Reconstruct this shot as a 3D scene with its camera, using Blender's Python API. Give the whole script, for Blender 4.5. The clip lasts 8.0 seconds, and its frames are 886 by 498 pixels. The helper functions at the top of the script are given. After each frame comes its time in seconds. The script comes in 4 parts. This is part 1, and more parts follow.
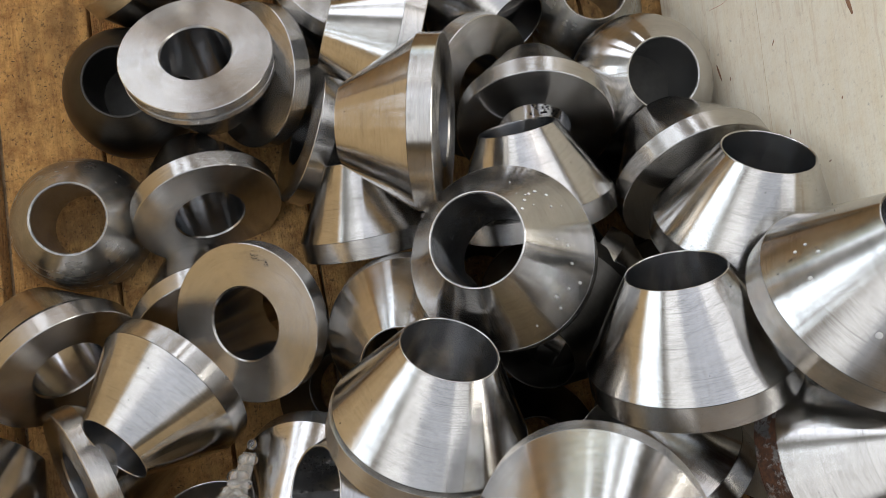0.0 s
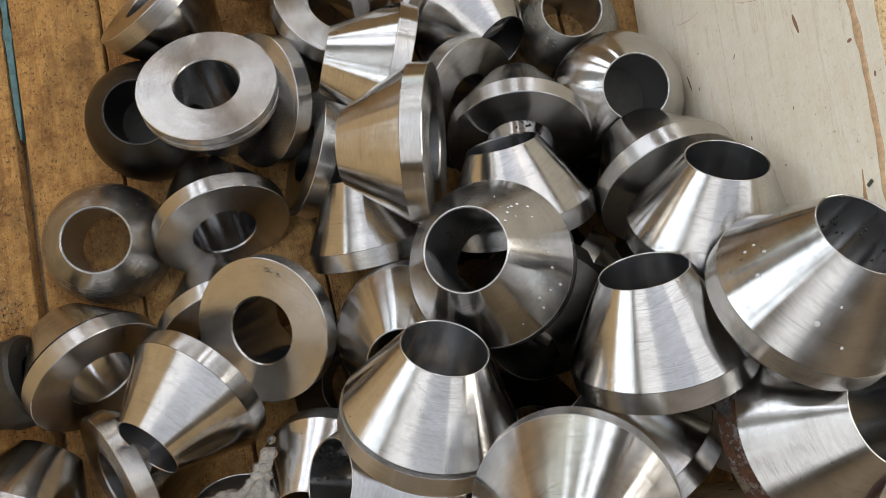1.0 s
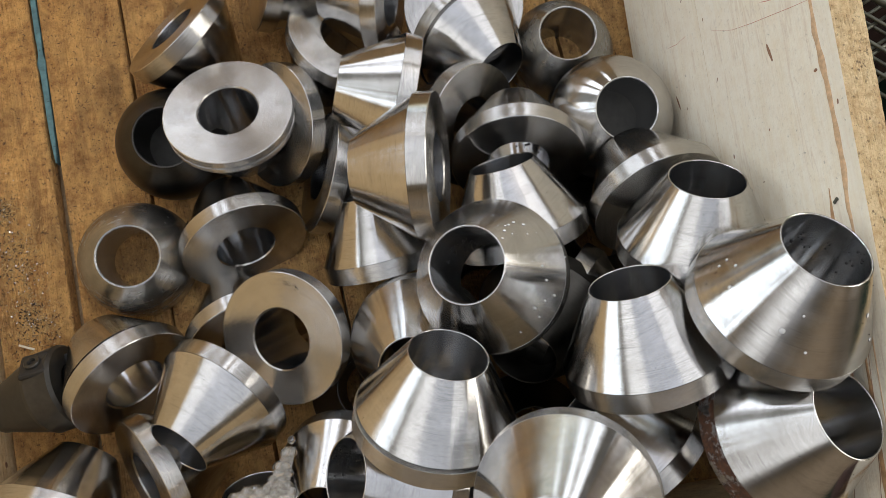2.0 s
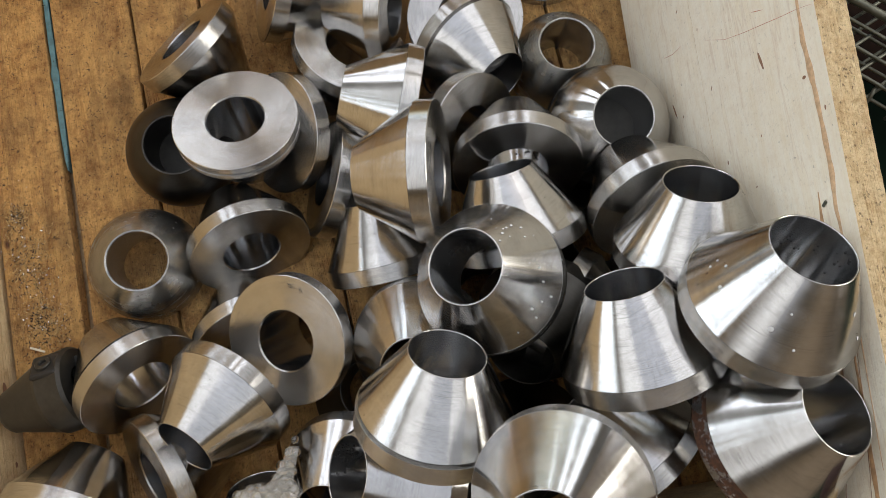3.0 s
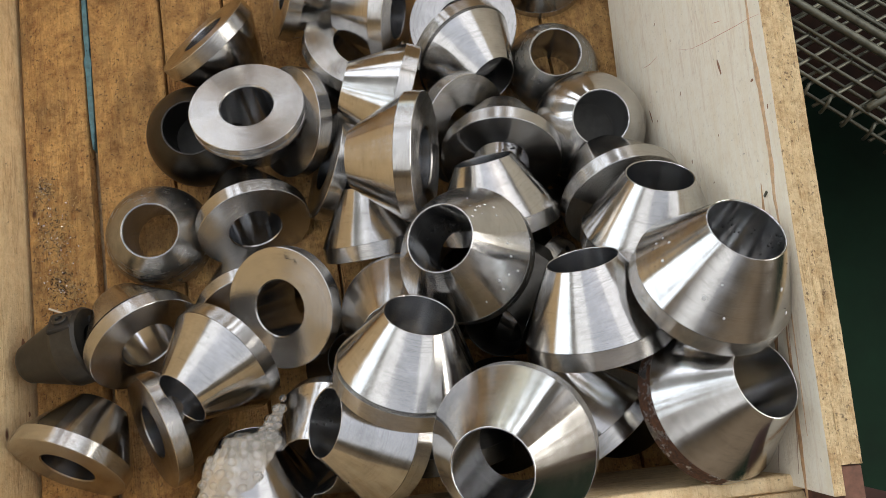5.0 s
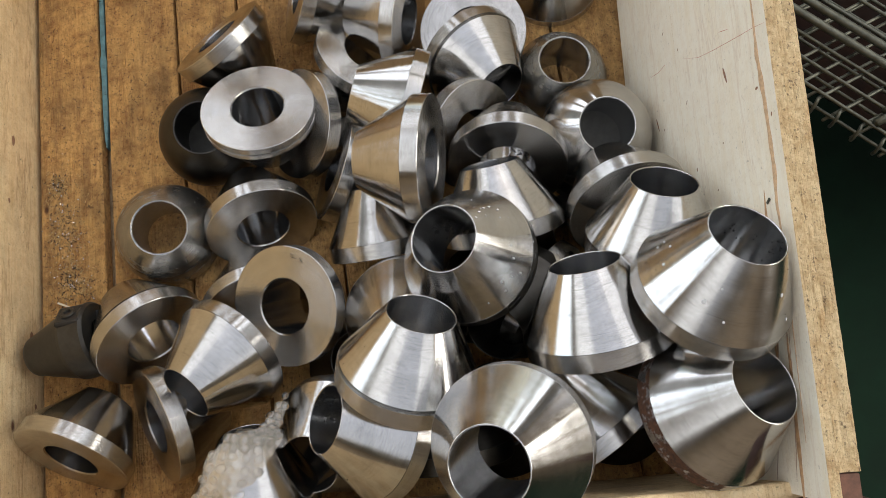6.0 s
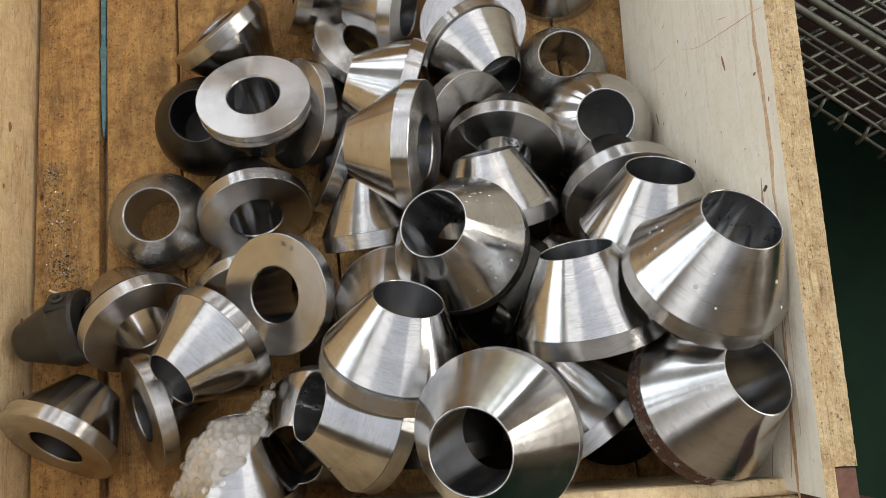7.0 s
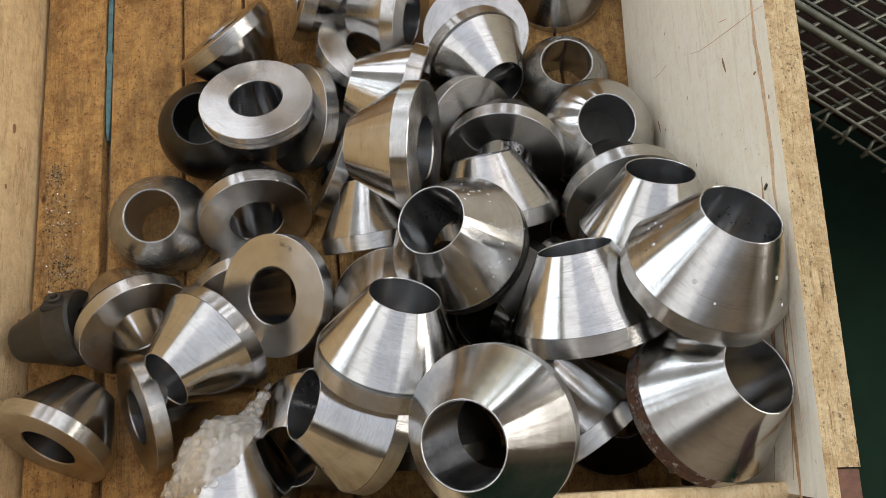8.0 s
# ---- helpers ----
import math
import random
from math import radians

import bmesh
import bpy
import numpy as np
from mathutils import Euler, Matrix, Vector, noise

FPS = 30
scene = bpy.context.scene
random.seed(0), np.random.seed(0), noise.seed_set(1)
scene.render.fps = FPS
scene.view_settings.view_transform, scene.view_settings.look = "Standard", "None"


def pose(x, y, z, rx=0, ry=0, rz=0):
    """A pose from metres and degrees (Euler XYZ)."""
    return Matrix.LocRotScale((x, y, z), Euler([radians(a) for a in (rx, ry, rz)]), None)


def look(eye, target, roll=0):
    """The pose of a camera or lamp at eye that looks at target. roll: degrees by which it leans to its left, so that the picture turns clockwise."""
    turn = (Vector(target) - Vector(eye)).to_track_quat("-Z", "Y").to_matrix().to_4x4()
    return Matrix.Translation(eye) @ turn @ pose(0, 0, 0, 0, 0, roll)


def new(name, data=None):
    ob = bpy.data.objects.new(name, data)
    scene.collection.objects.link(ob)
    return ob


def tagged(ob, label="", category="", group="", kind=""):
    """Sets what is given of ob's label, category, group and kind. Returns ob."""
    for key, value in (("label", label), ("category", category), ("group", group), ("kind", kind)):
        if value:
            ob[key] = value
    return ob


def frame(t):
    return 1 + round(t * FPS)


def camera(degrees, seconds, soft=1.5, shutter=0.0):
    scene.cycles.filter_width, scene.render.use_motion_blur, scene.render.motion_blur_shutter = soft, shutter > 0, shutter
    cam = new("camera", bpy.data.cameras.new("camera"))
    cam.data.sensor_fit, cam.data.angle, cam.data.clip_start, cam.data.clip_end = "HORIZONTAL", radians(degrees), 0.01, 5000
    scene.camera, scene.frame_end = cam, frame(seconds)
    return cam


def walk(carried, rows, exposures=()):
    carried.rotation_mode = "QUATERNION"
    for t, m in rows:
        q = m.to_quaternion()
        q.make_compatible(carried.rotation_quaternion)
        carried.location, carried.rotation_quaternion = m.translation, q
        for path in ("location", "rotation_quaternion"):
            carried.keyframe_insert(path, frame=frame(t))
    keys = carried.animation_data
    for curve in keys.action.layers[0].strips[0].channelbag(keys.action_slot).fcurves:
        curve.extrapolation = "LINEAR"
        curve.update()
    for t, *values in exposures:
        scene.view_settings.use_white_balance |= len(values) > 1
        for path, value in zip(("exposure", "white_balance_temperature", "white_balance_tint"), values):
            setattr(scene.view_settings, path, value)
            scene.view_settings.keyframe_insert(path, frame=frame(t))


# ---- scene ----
cam = camera(61.05, 8.0, 0.5)
PATH = [
    (0, (-0.0094, -0.0354, 0.6644), (0.0496, 0.0882, -0.0221), 14.87),
    (0.5, (-0.0044, -0.0322, 0.6925), (0.0521, 0.0896, 0.0055), 12.99),
    (1, (-0.0033, -0.0381, 0.7186), (0.0488, 0.0833, 0.0312), 10.60),
    (1.5, (0.0008, -0.0381, 0.7499), (0.0455, 0.0839, 0.0621), 6.97),
    (3, (0.0056, -0.0508, 0.7812), (0.0418, 0.0886, 0.0961), 1.55),
    (3.5, (0.0107, -0.0666, 0.7976), (0.0432, 0.0774, 0.1134), 0.19),
    (4, (0.0149, -0.0821, 0.8224), (0.0442, 0.0682, 0.1393), -0.72),
    (4.5, (0.0232, -0.0989, 0.8286), (0.0494, 0.0590, 0.1471), -1.49),
    (6, (0.0324, -0.1217, 0.8326), (0.0470, 0.0566, 0.1559), -4.06),
    (6.5, (0.0388, -0.1315, 0.8255), (0.0485, 0.0535, 0.1504), -5.15),
    (7, (0.0463, -0.1453, 0.8144), (0.0531, 0.0490, 0.1419), -5.62),
    (7.5, (0.0498, -0.1591, 0.8063), (0.0552, 0.0476, 0.1375), -5.64),
    (8, (0.0505, -0.1678, 0.8029), (0.0543, 0.0515, 0.1382), -5.89),
]
walk(cam, [(t, look(eye, target, roll)) for t, eye, target, roll in PATH])

# ---- world, daylight and exposure ----
world = bpy.data.worlds.new("world")
scene.world = world
world.use_nodes = True
wn = world.node_tree.nodes
sky = wn.new("ShaderNodeTexSky")
sky.sky_type = "NISHITA"
sky.sun_disc = False
sky.sun_elevation, sky.sun_rotation = radians(48), radians(20)
wn["Background"].inputs["Strength"].default_value = 0.12
world.node_tree.links.new(sky.outputs["Color"], wn["Background"].inputs["Color"])


def window_light(name, eye, target, width, height, power, colour):
    """Daylight that enters by one opening of the workshop."""
    data = bpy.data.lights.new(name, "AREA")
    data.shape, data.size, data.size_y, data.energy, data.color = "RECTANGLE", width, height, power, colour
    ob = new(name, data)
    ob.matrix_world = look(eye, target)
    return ob


window_light("door_daylight", (0.4, 3.42, 2.35), (0.4, 0.0, 2.35), 5.8, 2.9, 115, (0.97, 0.98, 1.0))
# windows between added piers: offset along the wall, width, share of the daylight
WEST_BAYS = ((-1.30, 0.80, 0.26), (-0.30, 0.70, 0.22), (0.55, 0.62, 0.20), (1.32, 0.84, 0.32))
EAST_BAYS = ((-1.20, 1.10, 0.34), (-0.10, 0.84, 0.26), (0.75, 0.62, 0.19), (1.44, 0.68, 0.21))
for off, wide_bay, share in WEST_BAYS:
    window_light("window_daylight", (-4.62, 1.5 + off, 2.35), (0.0, 1.5 + off, 2.35), wide_bay, 2.7, 80 * share, (0.87, 0.945, 1.0))
# fill lamps added on the east side to brighten the left board and planks
for off, wide_bay, share in EAST_BAYS:
    window_light("side_window_daylight", (4.62, -0.6 + off, 2.6), (0.0, -0.6 + off, 2.6), wide_bay, 2.4, 165 * share, (1.0, 0.94, 0.84))
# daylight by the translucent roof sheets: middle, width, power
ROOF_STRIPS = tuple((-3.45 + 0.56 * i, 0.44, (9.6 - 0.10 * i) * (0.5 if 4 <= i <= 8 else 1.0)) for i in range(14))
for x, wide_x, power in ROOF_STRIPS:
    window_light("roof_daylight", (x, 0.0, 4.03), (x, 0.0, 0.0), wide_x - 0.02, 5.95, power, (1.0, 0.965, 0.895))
scene.view_settings.exposure = 0.57

# ---- materials ----
def material(name):
    m = bpy.data.materials.new(name)
    m.use_nodes = True
    nt = m.node_tree
    return m, nt, nt.nodes["Principled BSDF"]


def node(nt, kind, **inputs):
    n = nt.nodes.new(kind)
    for key, value in inputs.items():
        n.inputs[key.replace("_", " ")].default_value = value
    return n


def mapped(nt, scale=(1, 1, 1), coords="Object"):
    tc = nt.nodes.new("ShaderNodeTexCoord")
    mp = nt.nodes.new("ShaderNodeMapping")
    mp.inputs["Scale"].default_value = scale
    nt.links.new(tc.outputs[coords], mp.inputs["Vector"])
    return mp.outputs["Vector"]


def noise_tex(nt, vector, scale, detail=4.0, rough=0.55):
    n = node(nt, "ShaderNodeTexNoise", Scale=scale, Detail=detail, Roughness=rough)
    nt.links.new(vector, n.inputs["Vector"])
    return n.outputs["Fac"]


def ramp(nt, fac, stops):
    r = nt.nodes.new("ShaderNodeValToRGB")
    el = r.color_ramp.elements
    while len(el) < len(stops):
        el.new(0.5)
    for e, (p, c) in zip(el, stops):
        e.position, e.color = p, (*c, 1)
    nt.links.new(fac, r.inputs["Fac"])
    return r.outputs["Color"]


def blend(nt, fac, a, b, how="MIX"):
    m = nt.nodes.new("ShaderNodeMix")
    m.data_type, m.blend_type = "RGBA", how
    for sock, v in ((m.inputs[0], fac), (m.inputs[6], a), (m.inputs[7], b)):
        if isinstance(v, (int, float)):
            sock.default_value = v
        elif isinstance(v, tuple):
            sock.default_value = (*v, 1)
        else:
            nt.links.new(v, sock)
    return m.outputs[2]


def spread(nt, fac, lo, hi):
    m = nt.nodes.new("ShaderNodeMapRange")
    m.inputs["To Min"].default_value, m.inputs["To Max"].default_value = lo, hi
    nt.links.new(fac, m.inputs["Value"])
    return m.outputs["Result"]


def bump(nt, bsdf, height, strength, distance):
    b = nt.nodes.new("ShaderNodeBump")
    b.inputs["Strength"].default_value, b.inputs["Distance"].default_value = strength, distance
    nt.links.new(height, b.inputs["Height"])
    nt.links.new(b.outputs["Normal"], bsdf.inputs["Normal"])


def turned_steel(name, light, dark, rough, aniso, ring_bump, marks=1.0):
    """Steel off the lathe: fine rings round the axis, smudges of oil, a few scratches."""
    m, nt, b = material(name)
    info = nt.nodes.new("ShaderNodeObjectInfo")
    here = mapped(nt)
    shift = nt.nodes.new("ShaderNodeVectorMath")
    shift.operation = "ADD"
    nt.links.new(here, shift.inputs[0])
    nt.links.new(info.outputs["Random"], shift.inputs[1])
    sep = nt.nodes.new("ShaderNodeSeparateXYZ")
    nt.links.new(here, sep.inputs[0])
    # distance from the axis, for the rings of the flat faces
    flat = nt.nodes.new("ShaderNodeCombineXYZ")
    nt.links.new(sep.outputs["X"], flat.inputs["X"])
    nt.links.new(sep.outputs["Y"], flat.inputs["Y"])
    length = nt.nodes.new("ShaderNodeVectorMath")
    length.operation = "LENGTH"
    nt.links.new(flat.outputs[0], length.inputs[0])
    ringc = nt.nodes.new("ShaderNodeCombineXYZ")
    nt.links.new(length.outputs["Value"], ringc.inputs["X"])
    nt.links.new(sep.outputs["Z"], ringc.inputs["Y"])
    nt.links.new(info.outputs["Random"], ringc.inputs["Z"])
    rings = noise_tex(nt, ringc.outputs[0], 1500, 4.0, 0.75)
    bands = noise_tex(nt, ringc.outputs[0], 160, 2.0, 0.5)
    # short arcs left by the tool, each running part of the way round
    unit = nt.nodes.new("ShaderNodeVectorMath")
    unit.operation = "NORMALIZE"
    nt.links.new(flat.outputs[0], unit.inputs[0])
    arcv = nt.nodes.new("ShaderNodeVectorMath")
    arcv.operation = "MULTIPLY_ADD"
    arcv.inputs[1].default_value = (5.0, 5.0, 5.0)
    nt.links.new(unit.outputs[0], arcv.inputs[0])
    tall = nt.nodes.new("ShaderNodeVectorMath")
    tall.operation = "SCALE"
    tall.inputs["Scale"].default_value = 420.0
    nt.links.new(ringc.outputs[0], tall.inputs[0])
    nt.links.new(tall.outputs[0], arcv.inputs[2])
    arcs = noise_tex(nt, arcv.outputs[0], 1.0, 3.0, 0.65)
    smudge = noise_tex(nt, shift.outputs[0], 38, 5.0, 0.6)
    fine = noise_tex(nt, shift.outputs[0], 420, 3.0, 0.6)
    col = ramp(nt, smudge, [(0.3, dark), (0.62, light)])
    col = blend(nt, spread(nt, bands, 0.0, 0.35), col, dark)
    lines = ramp(nt, rings, [(0.36, (0.74, 0.74, 0.74)), (0.5, (1, 1, 1)), (0.66, (0.84, 0.84, 0.84))])
    patchy = noise_tex(nt, shift.outputs[0], 70, 3.0, 0.6)
    worn = ramp(nt, patchy, [(0.42, (0.2 * marks, 0.2 * marks, 0.2 * marks)), (0.60, (marks, marks, marks))])
    col = blend(nt, worn, col, lines, "MULTIPLY")
    col = blend(nt, 0.35 * marks, col, ramp(nt, arcs, [(0.30, (0.62, 0.62, 0.62)), (0.50, (1, 1, 1)), (0.72, (0.80, 0.80, 0.80))]), "MULTIPLY")
    dust = ramp(nt, fine, [(0.70, (0, 0, 0)), (0.75, (1, 1, 1))])
    dim = nt.nodes.new("ShaderNodeMath")
    dim.operation = "MULTIPLY"
    dim.inputs[1].default_value = 0.45
    nt.links.new(dust, dim.inputs[0])
    col = blend(nt, dim.outputs[0], col, (0.12, 0.11, 0.10))
    nt.links.new(col, b.inputs["Base Color"])
    b.inputs["Metallic"].default_value = 1.0
    r1 = nt.nodes.new("ShaderNodeMath")
    r1.operation = "ADD"
    nt.links.new(spread(nt, smudge, rough - 0.07, rough + 0.07), r1.inputs[0])
    nt.links.new(spread(nt, bands, -0.05, 0.06), r1.inputs[1])
    nt.links.new(r1.outputs[0], b.inputs["Roughness"])
    b.inputs["Anisotropic"].default_value = aniso
    b.inputs["Anisotropic Rotation"].default_value = 0.25
    tan = nt.nodes.new("ShaderNodeTangent")
    tan.direction_type, tan.axis = "RADIAL", "Z"
    nt.links.new(tan.outputs[0], b.inputs["Tangent"])
    both = nt.nodes.new("ShaderNodeMath")
    both.operation = "MULTIPLY_ADD"
    both.inputs[1].default_value = 0.08
    nt.links.new(fine, both.inputs[0])
    nt.links.new(rings, both.inputs[2])
    bump(nt, b, both.outputs[0], ring_bump, 0.0002)
    return m


STEEL = turned_steel("turned_steel", (0.615, 0.603, 0.585), (0.49, 0.48, 0.463), 0.135, 0.95, 0.20)
COLLAR = turned_steel("collar_steel", (0.59, 0.575, 0.55), (0.475, 0.463, 0.442), 0.225, 1.0, 0.34)
BORE = turned_steel("bored_steel", (0.58, 0.59, 0.605), (0.44, 0.45, 0.465), 0.20, 0.8, 0.12, 0.3)
DARK = turned_steel("scaled_steel", (0.48, 0.47, 0.445), (0.30, 0.295, 0.275), 0.25, 0.8, 0.30)


def rusty():
    m, nt, b = material("rusted_collar_steel")
    v = mapped(nt)
    n = noise_tex(nt, v, 60, 6, 0.7)
    n2 = noise_tex(nt, v, 300, 4, 0.7)
    rust = ramp(nt, n2, [(0.3, (0.025, 0.016, 0.012)), (0.7, (0.15, 0.062, 0.028))])
    mask = ramp(nt, n, [(0.44, (0, 0, 0)), (0.50, (1, 1, 1))])
    nt.links.new(blend(nt, mask, (0.38, 0.37, 0.36), rust), b.inputs["Base Color"])
    inv = nt.nodes.new("ShaderNodeMath")
    inv.operation = "SUBTRACT"
    inv.inputs[0].default_value = 1.0
    nt.links.new(mask, inv.inputs[1])
    nt.links.new(inv.outputs[0], b.inputs["Metallic"])
    nt.links.new(spread(nt, mask, 0.3, 0.8), b.inputs["Roughness"])
    bump(nt, b, n2, 0.3, 0.0008)
    return m


# own black of the dark ring; on the filler cones it paints gap shade
BLACK_AND_SHADE = turned_steel("blackened_steel", (0.075, 0.071, 0.064), (0.042, 0.040, 0.036), 0.34, 0.3, 0.3)
RUST = rusty()


def wood(name, pale, mid, brown, streak, along="Y", dirt=0.0, rough=0.75, knots=True, relief=0.35, mottle=0.15, fibres=0.85, blotch=0.0, pits=0.0):
    """Sawn softwood with its grain along one axis, knots, resin streaks and dirt."""
    m, nt, b = material(name)
    info = nt.nodes.new("ShaderNodeObjectInfo")
    tc = nt.nodes.new("ShaderNodeTexCoord")
    shift = nt.nodes.new("ShaderNodeVectorMath")
    shift.operation = "MULTIPLY_ADD"
    shift.inputs[1].default_value = (3.7, 5.3, 2.9)
    nt.links.new(info.outputs["Random"], shift.inputs[0])
    nt.links.new(tc.outputs["Object"], shift.inputs[2])

    def grain(s):
        mp = nt.nodes.new("ShaderNodeMapping")
        mp.inputs["Scale"].default_value = (s, 1, s) if along == "Y" else (1, s, s)
        nt.links.new(shift.outputs[0], mp.inputs["Vector"])
        return mp.outputs["Vector"]

    fibre = noise_tex(nt, grain(26), 22, 5, 0.65)
    ringn = noise_tex(nt, grain(9), 7, 3, 0.6)
    cloud = noise_tex(nt, shift.outputs[0], 9, 4, 0.6)
    speck = noise_tex(nt, shift.outputs[0], 170, 3, 0.6)
    col = ramp(nt, ringn, [(0.3, mid), (0.5, pale), (0.7, mid)])
    col = blend(nt, spread(nt, fibre, -0.25, fibres), col, brown)
    thin = ramp(nt, ringn, [(0.56, (0, 0, 0)), (0.585, (1, 1, 1)), (0.61, (0, 0, 0))])
    sm = nt.nodes.new("ShaderNodeMath")
    sm.operation = "MULTIPLY"
    sm.inputs[1].default_value = streak
    nt.links.new(thin, sm.inputs[0])
    col = blend(nt, sm.outputs[0], col, (0.36, 0.14, 0.05))
    if knots:
        vor = node(nt, "ShaderNodeTexVoronoi", Scale=9.0)
        nt.links.new(grain(2.2), vor.inputs["Vector"])
        k = ramp(nt, vor.outputs["Distance"], [(0.03, (1, 1, 1)), (0.075, (0, 0, 0))])
        col = blend(nt, k, col, (0.16, 0.07, 0.035))
    spots = ramp(nt, speck, [(0.68, (0, 0, 0)), (0.74, (1, 1, 1))])
    sp = nt.nodes.new("ShaderNodeMath")
    sp.operation = "MULTIPLY"
    sp.inputs[1].default_value = 0.35 + dirt
    nt.links.new(spots, sp.inputs[0])
    col = blend(nt, sp.outputs[0], col, (0.07, 0.045, 0.03))
    if dirt:
        patch = noise_tex(nt, grain(3), 14, 6, 0.7)
        stain = ramp(nt, patch, [(0.44, (0, 0, 0)), (0.72, (1, 1, 1))])
        st = nt.nodes.new("ShaderNodeMath")
        st.operation = "MULTIPLY"
        st.inputs[1].default_value = dirt
        nt.links.new(stain, st.inputs[0])
        col = blend(nt, st.outputs[0], col, (0.09, 0.052, 0.028))
    big = noise_tex(nt, grain(2.2), 11, 5, 0.62)
    bk = ramp(nt, big, [(0.50, (0, 0, 0)), (0.66, (1, 1, 1))])
    bb = nt.nodes.new("ShaderNodeMath")
    bb.operation = "MULTIPLY"
    bb.inputs[1].default_value = blotch
    nt.links.new(bk, bb.inputs[0])
    col = blend(nt, bb.outputs[0], col, (0.10, 0.055, 0.028))
    mott = noise_tex(nt, grain(1.15), 55, 9, 0.82)
    mk = ramp(nt, mott, [(0.44, (0, 0, 0)), (0.66, (1, 1, 1))])
    mm = nt.nodes.new("ShaderNodeMath")
    mm.operation = "MULTIPLY"
    mm.inputs[1].default_value = mottle
    nt.links.new(mk, mm.inputs[0])
    col = blend(nt, mm.outputs[0], col, brown, "MULTIPLY")
    if pits:
        # small dents and crumbs trodden into the surface
        dent = noise_tex(nt, grain(1.4), 260, 4, 0.6)
        pk = ramp(nt, dent, [(0.585, (0, 0, 0)), (0.68, (1, 1, 1))])
        pm = nt.nodes.new("ShaderNodeMath")
        pm.operation = "MULTIPLY"
        pm.inputs[1].default_value = pits
        nt.links.new(pk, pm.inputs[0])
        col = blend(nt, pm.outputs[0], col, (0.10, 0.055, 0.03))
    nt.links.new(col, b.inputs["Base Color"])
    nt.links.new(spread(nt, cloud, rough - 0.1, rough + 0.1), b.inputs["Roughness"])
    mix = nt.nodes.new("ShaderNodeMath")
    mix.operation = "ADD"
    nt.links.new(fibre, mix.inputs[0])
    nt.links.new(speck, mix.inputs[1])
    bump(nt, b, mix.outputs[0], relief, 0.0014)
    return m


PINE = wood("pale_pine", (0.91, 0.85, 0.71), (0.89, 0.81, 0.64), (0.72, 0.56, 0.36), 0.14, knots=False, mottle=0.22, fibres=0.30, pits=0.12)
ROUGH_PINE = wood("rough_sawn_pine", (0.76, 0.60, 0.38), (0.64, 0.47, 0.27), (0.26, 0.16, 0.085), 0.3, dirt=0.45, rough=0.9, knots=False, relief=1.6, mottle=0.6)
OLD_PINE = wood("used_floor_pine", (0.76, 0.46, 0.17), (0.66, 0.385, 0.135), (0.28, 0.13, 0.045), 0.35, dirt=0.42, rough=0.85, relief=2.4, mottle=0.7, fibres=0.25, blotch=0.45, pits=0.75)
WARM_PINE = wood("yellowed_pine", (0.88, 0.69, 0.41), (0.82, 0.62, 0.34), (0.55, 0.35, 0.16), 0.35, dirt=0.18, rough=0.8, relief=0.9, mottle=0.45, fibres=0.35, blotch=0.18, pits=0.25)
FUZZY_PINE = wood("furry_sawn_pine", (0.80, 0.62, 0.36), (0.74, 0.55, 0.30), (0.48, 0.31, 0.15), 0.10, dirt=0.10, rough=0.95, knots=False, relief=3.0, mottle=0.75, fibres=0.18, pits=0.75)


def plain(name, colour, rough=0.6, metal=0.0, vary=0.25, scale=30):
    m, nt, b = material(name)
    n = noise_tex(nt, mapped(nt), scale, 5, 0.6)
    lo = tuple(c * (1 - vary) for c in colour)
    hi = tuple(min(1, c * (1 + vary)) for c in colour)
    nt.links.new(ramp(nt, n, [(0.3, lo), (0.7, hi)]), b.inputs["Base Color"])
    nt.links.new(spread(nt, n, max(0.05, rough - 0.12), min(1, rough + 0.12)), b.inputs["Roughness"])
    b.inputs["Metallic"].default_value = metal
    bump(nt, b, n, 0.15, 0.001)
    return m


TEAL = plain("teal_paint", (0.105, 0.225, 0.26), 0.6, vary=0.4, scale=90)
OXIDE = plain("black_oxide_steel", (0.055, 0.052, 0.045), 0.42, 0.6, 0.2, 120)
BLACK = plain("black_screw_steel", (0.022, 0.021, 0.020), 0.5, 0.2)
WIRE = plain("galvanised_wire", (0.13, 0.13, 0.10), 0.45, 0.7, 0.3, 60)
CONCRETE = plain("dark_green_floor_paint", (0.006, 0.019, 0.010), 0.85, 0, 0.3, 12)
WALLPAINT = plain("workshop_wall_paint", (0.30, 0.29, 0.27), 0.85, 0, 0.12, 3)
PLYWOOD = plain("plywood_lining", (0.32, 0.24, 0.16), 0.8, 0, 0.18, 4)
ROOF = plain("workshop_roof_boards", (0.44, 0.41, 0.36), 0.7, 0, 0.15, 3)
PAINT = plain("white_paint_splash", (0.55, 0.55, 0.54), 0.5, 0, 0.05, 200)
RUSTPLATE = plain("red_brown_painted_steel", (0.085, 0.045, 0.040), 0.6, 0, 0.3, 60)
REDBLOCK = plain("reddish_end_grain", (0.14, 0.066, 0.042), 0.85, 0, 0.35, 140)
SWARF = plain("steel_swarf", (0.85, 0.84, 0.82), 0.22, 1.0, 0.3, 300)
BUBBLE = plain("clear_bubble_film", (0.99, 0.985, 0.97), 0.05, 0, 0.01, 200)
for key, value in (("Transmission Weight", 1.0), ("IOR", 1.16), ("Coat IOR", 1.6), ("Coat Weight", 1.0), ("Coat Roughness", 0.05)):
    BUBBLE.node_tree.nodes["Principled BSDF"].inputs[key].default_value = value
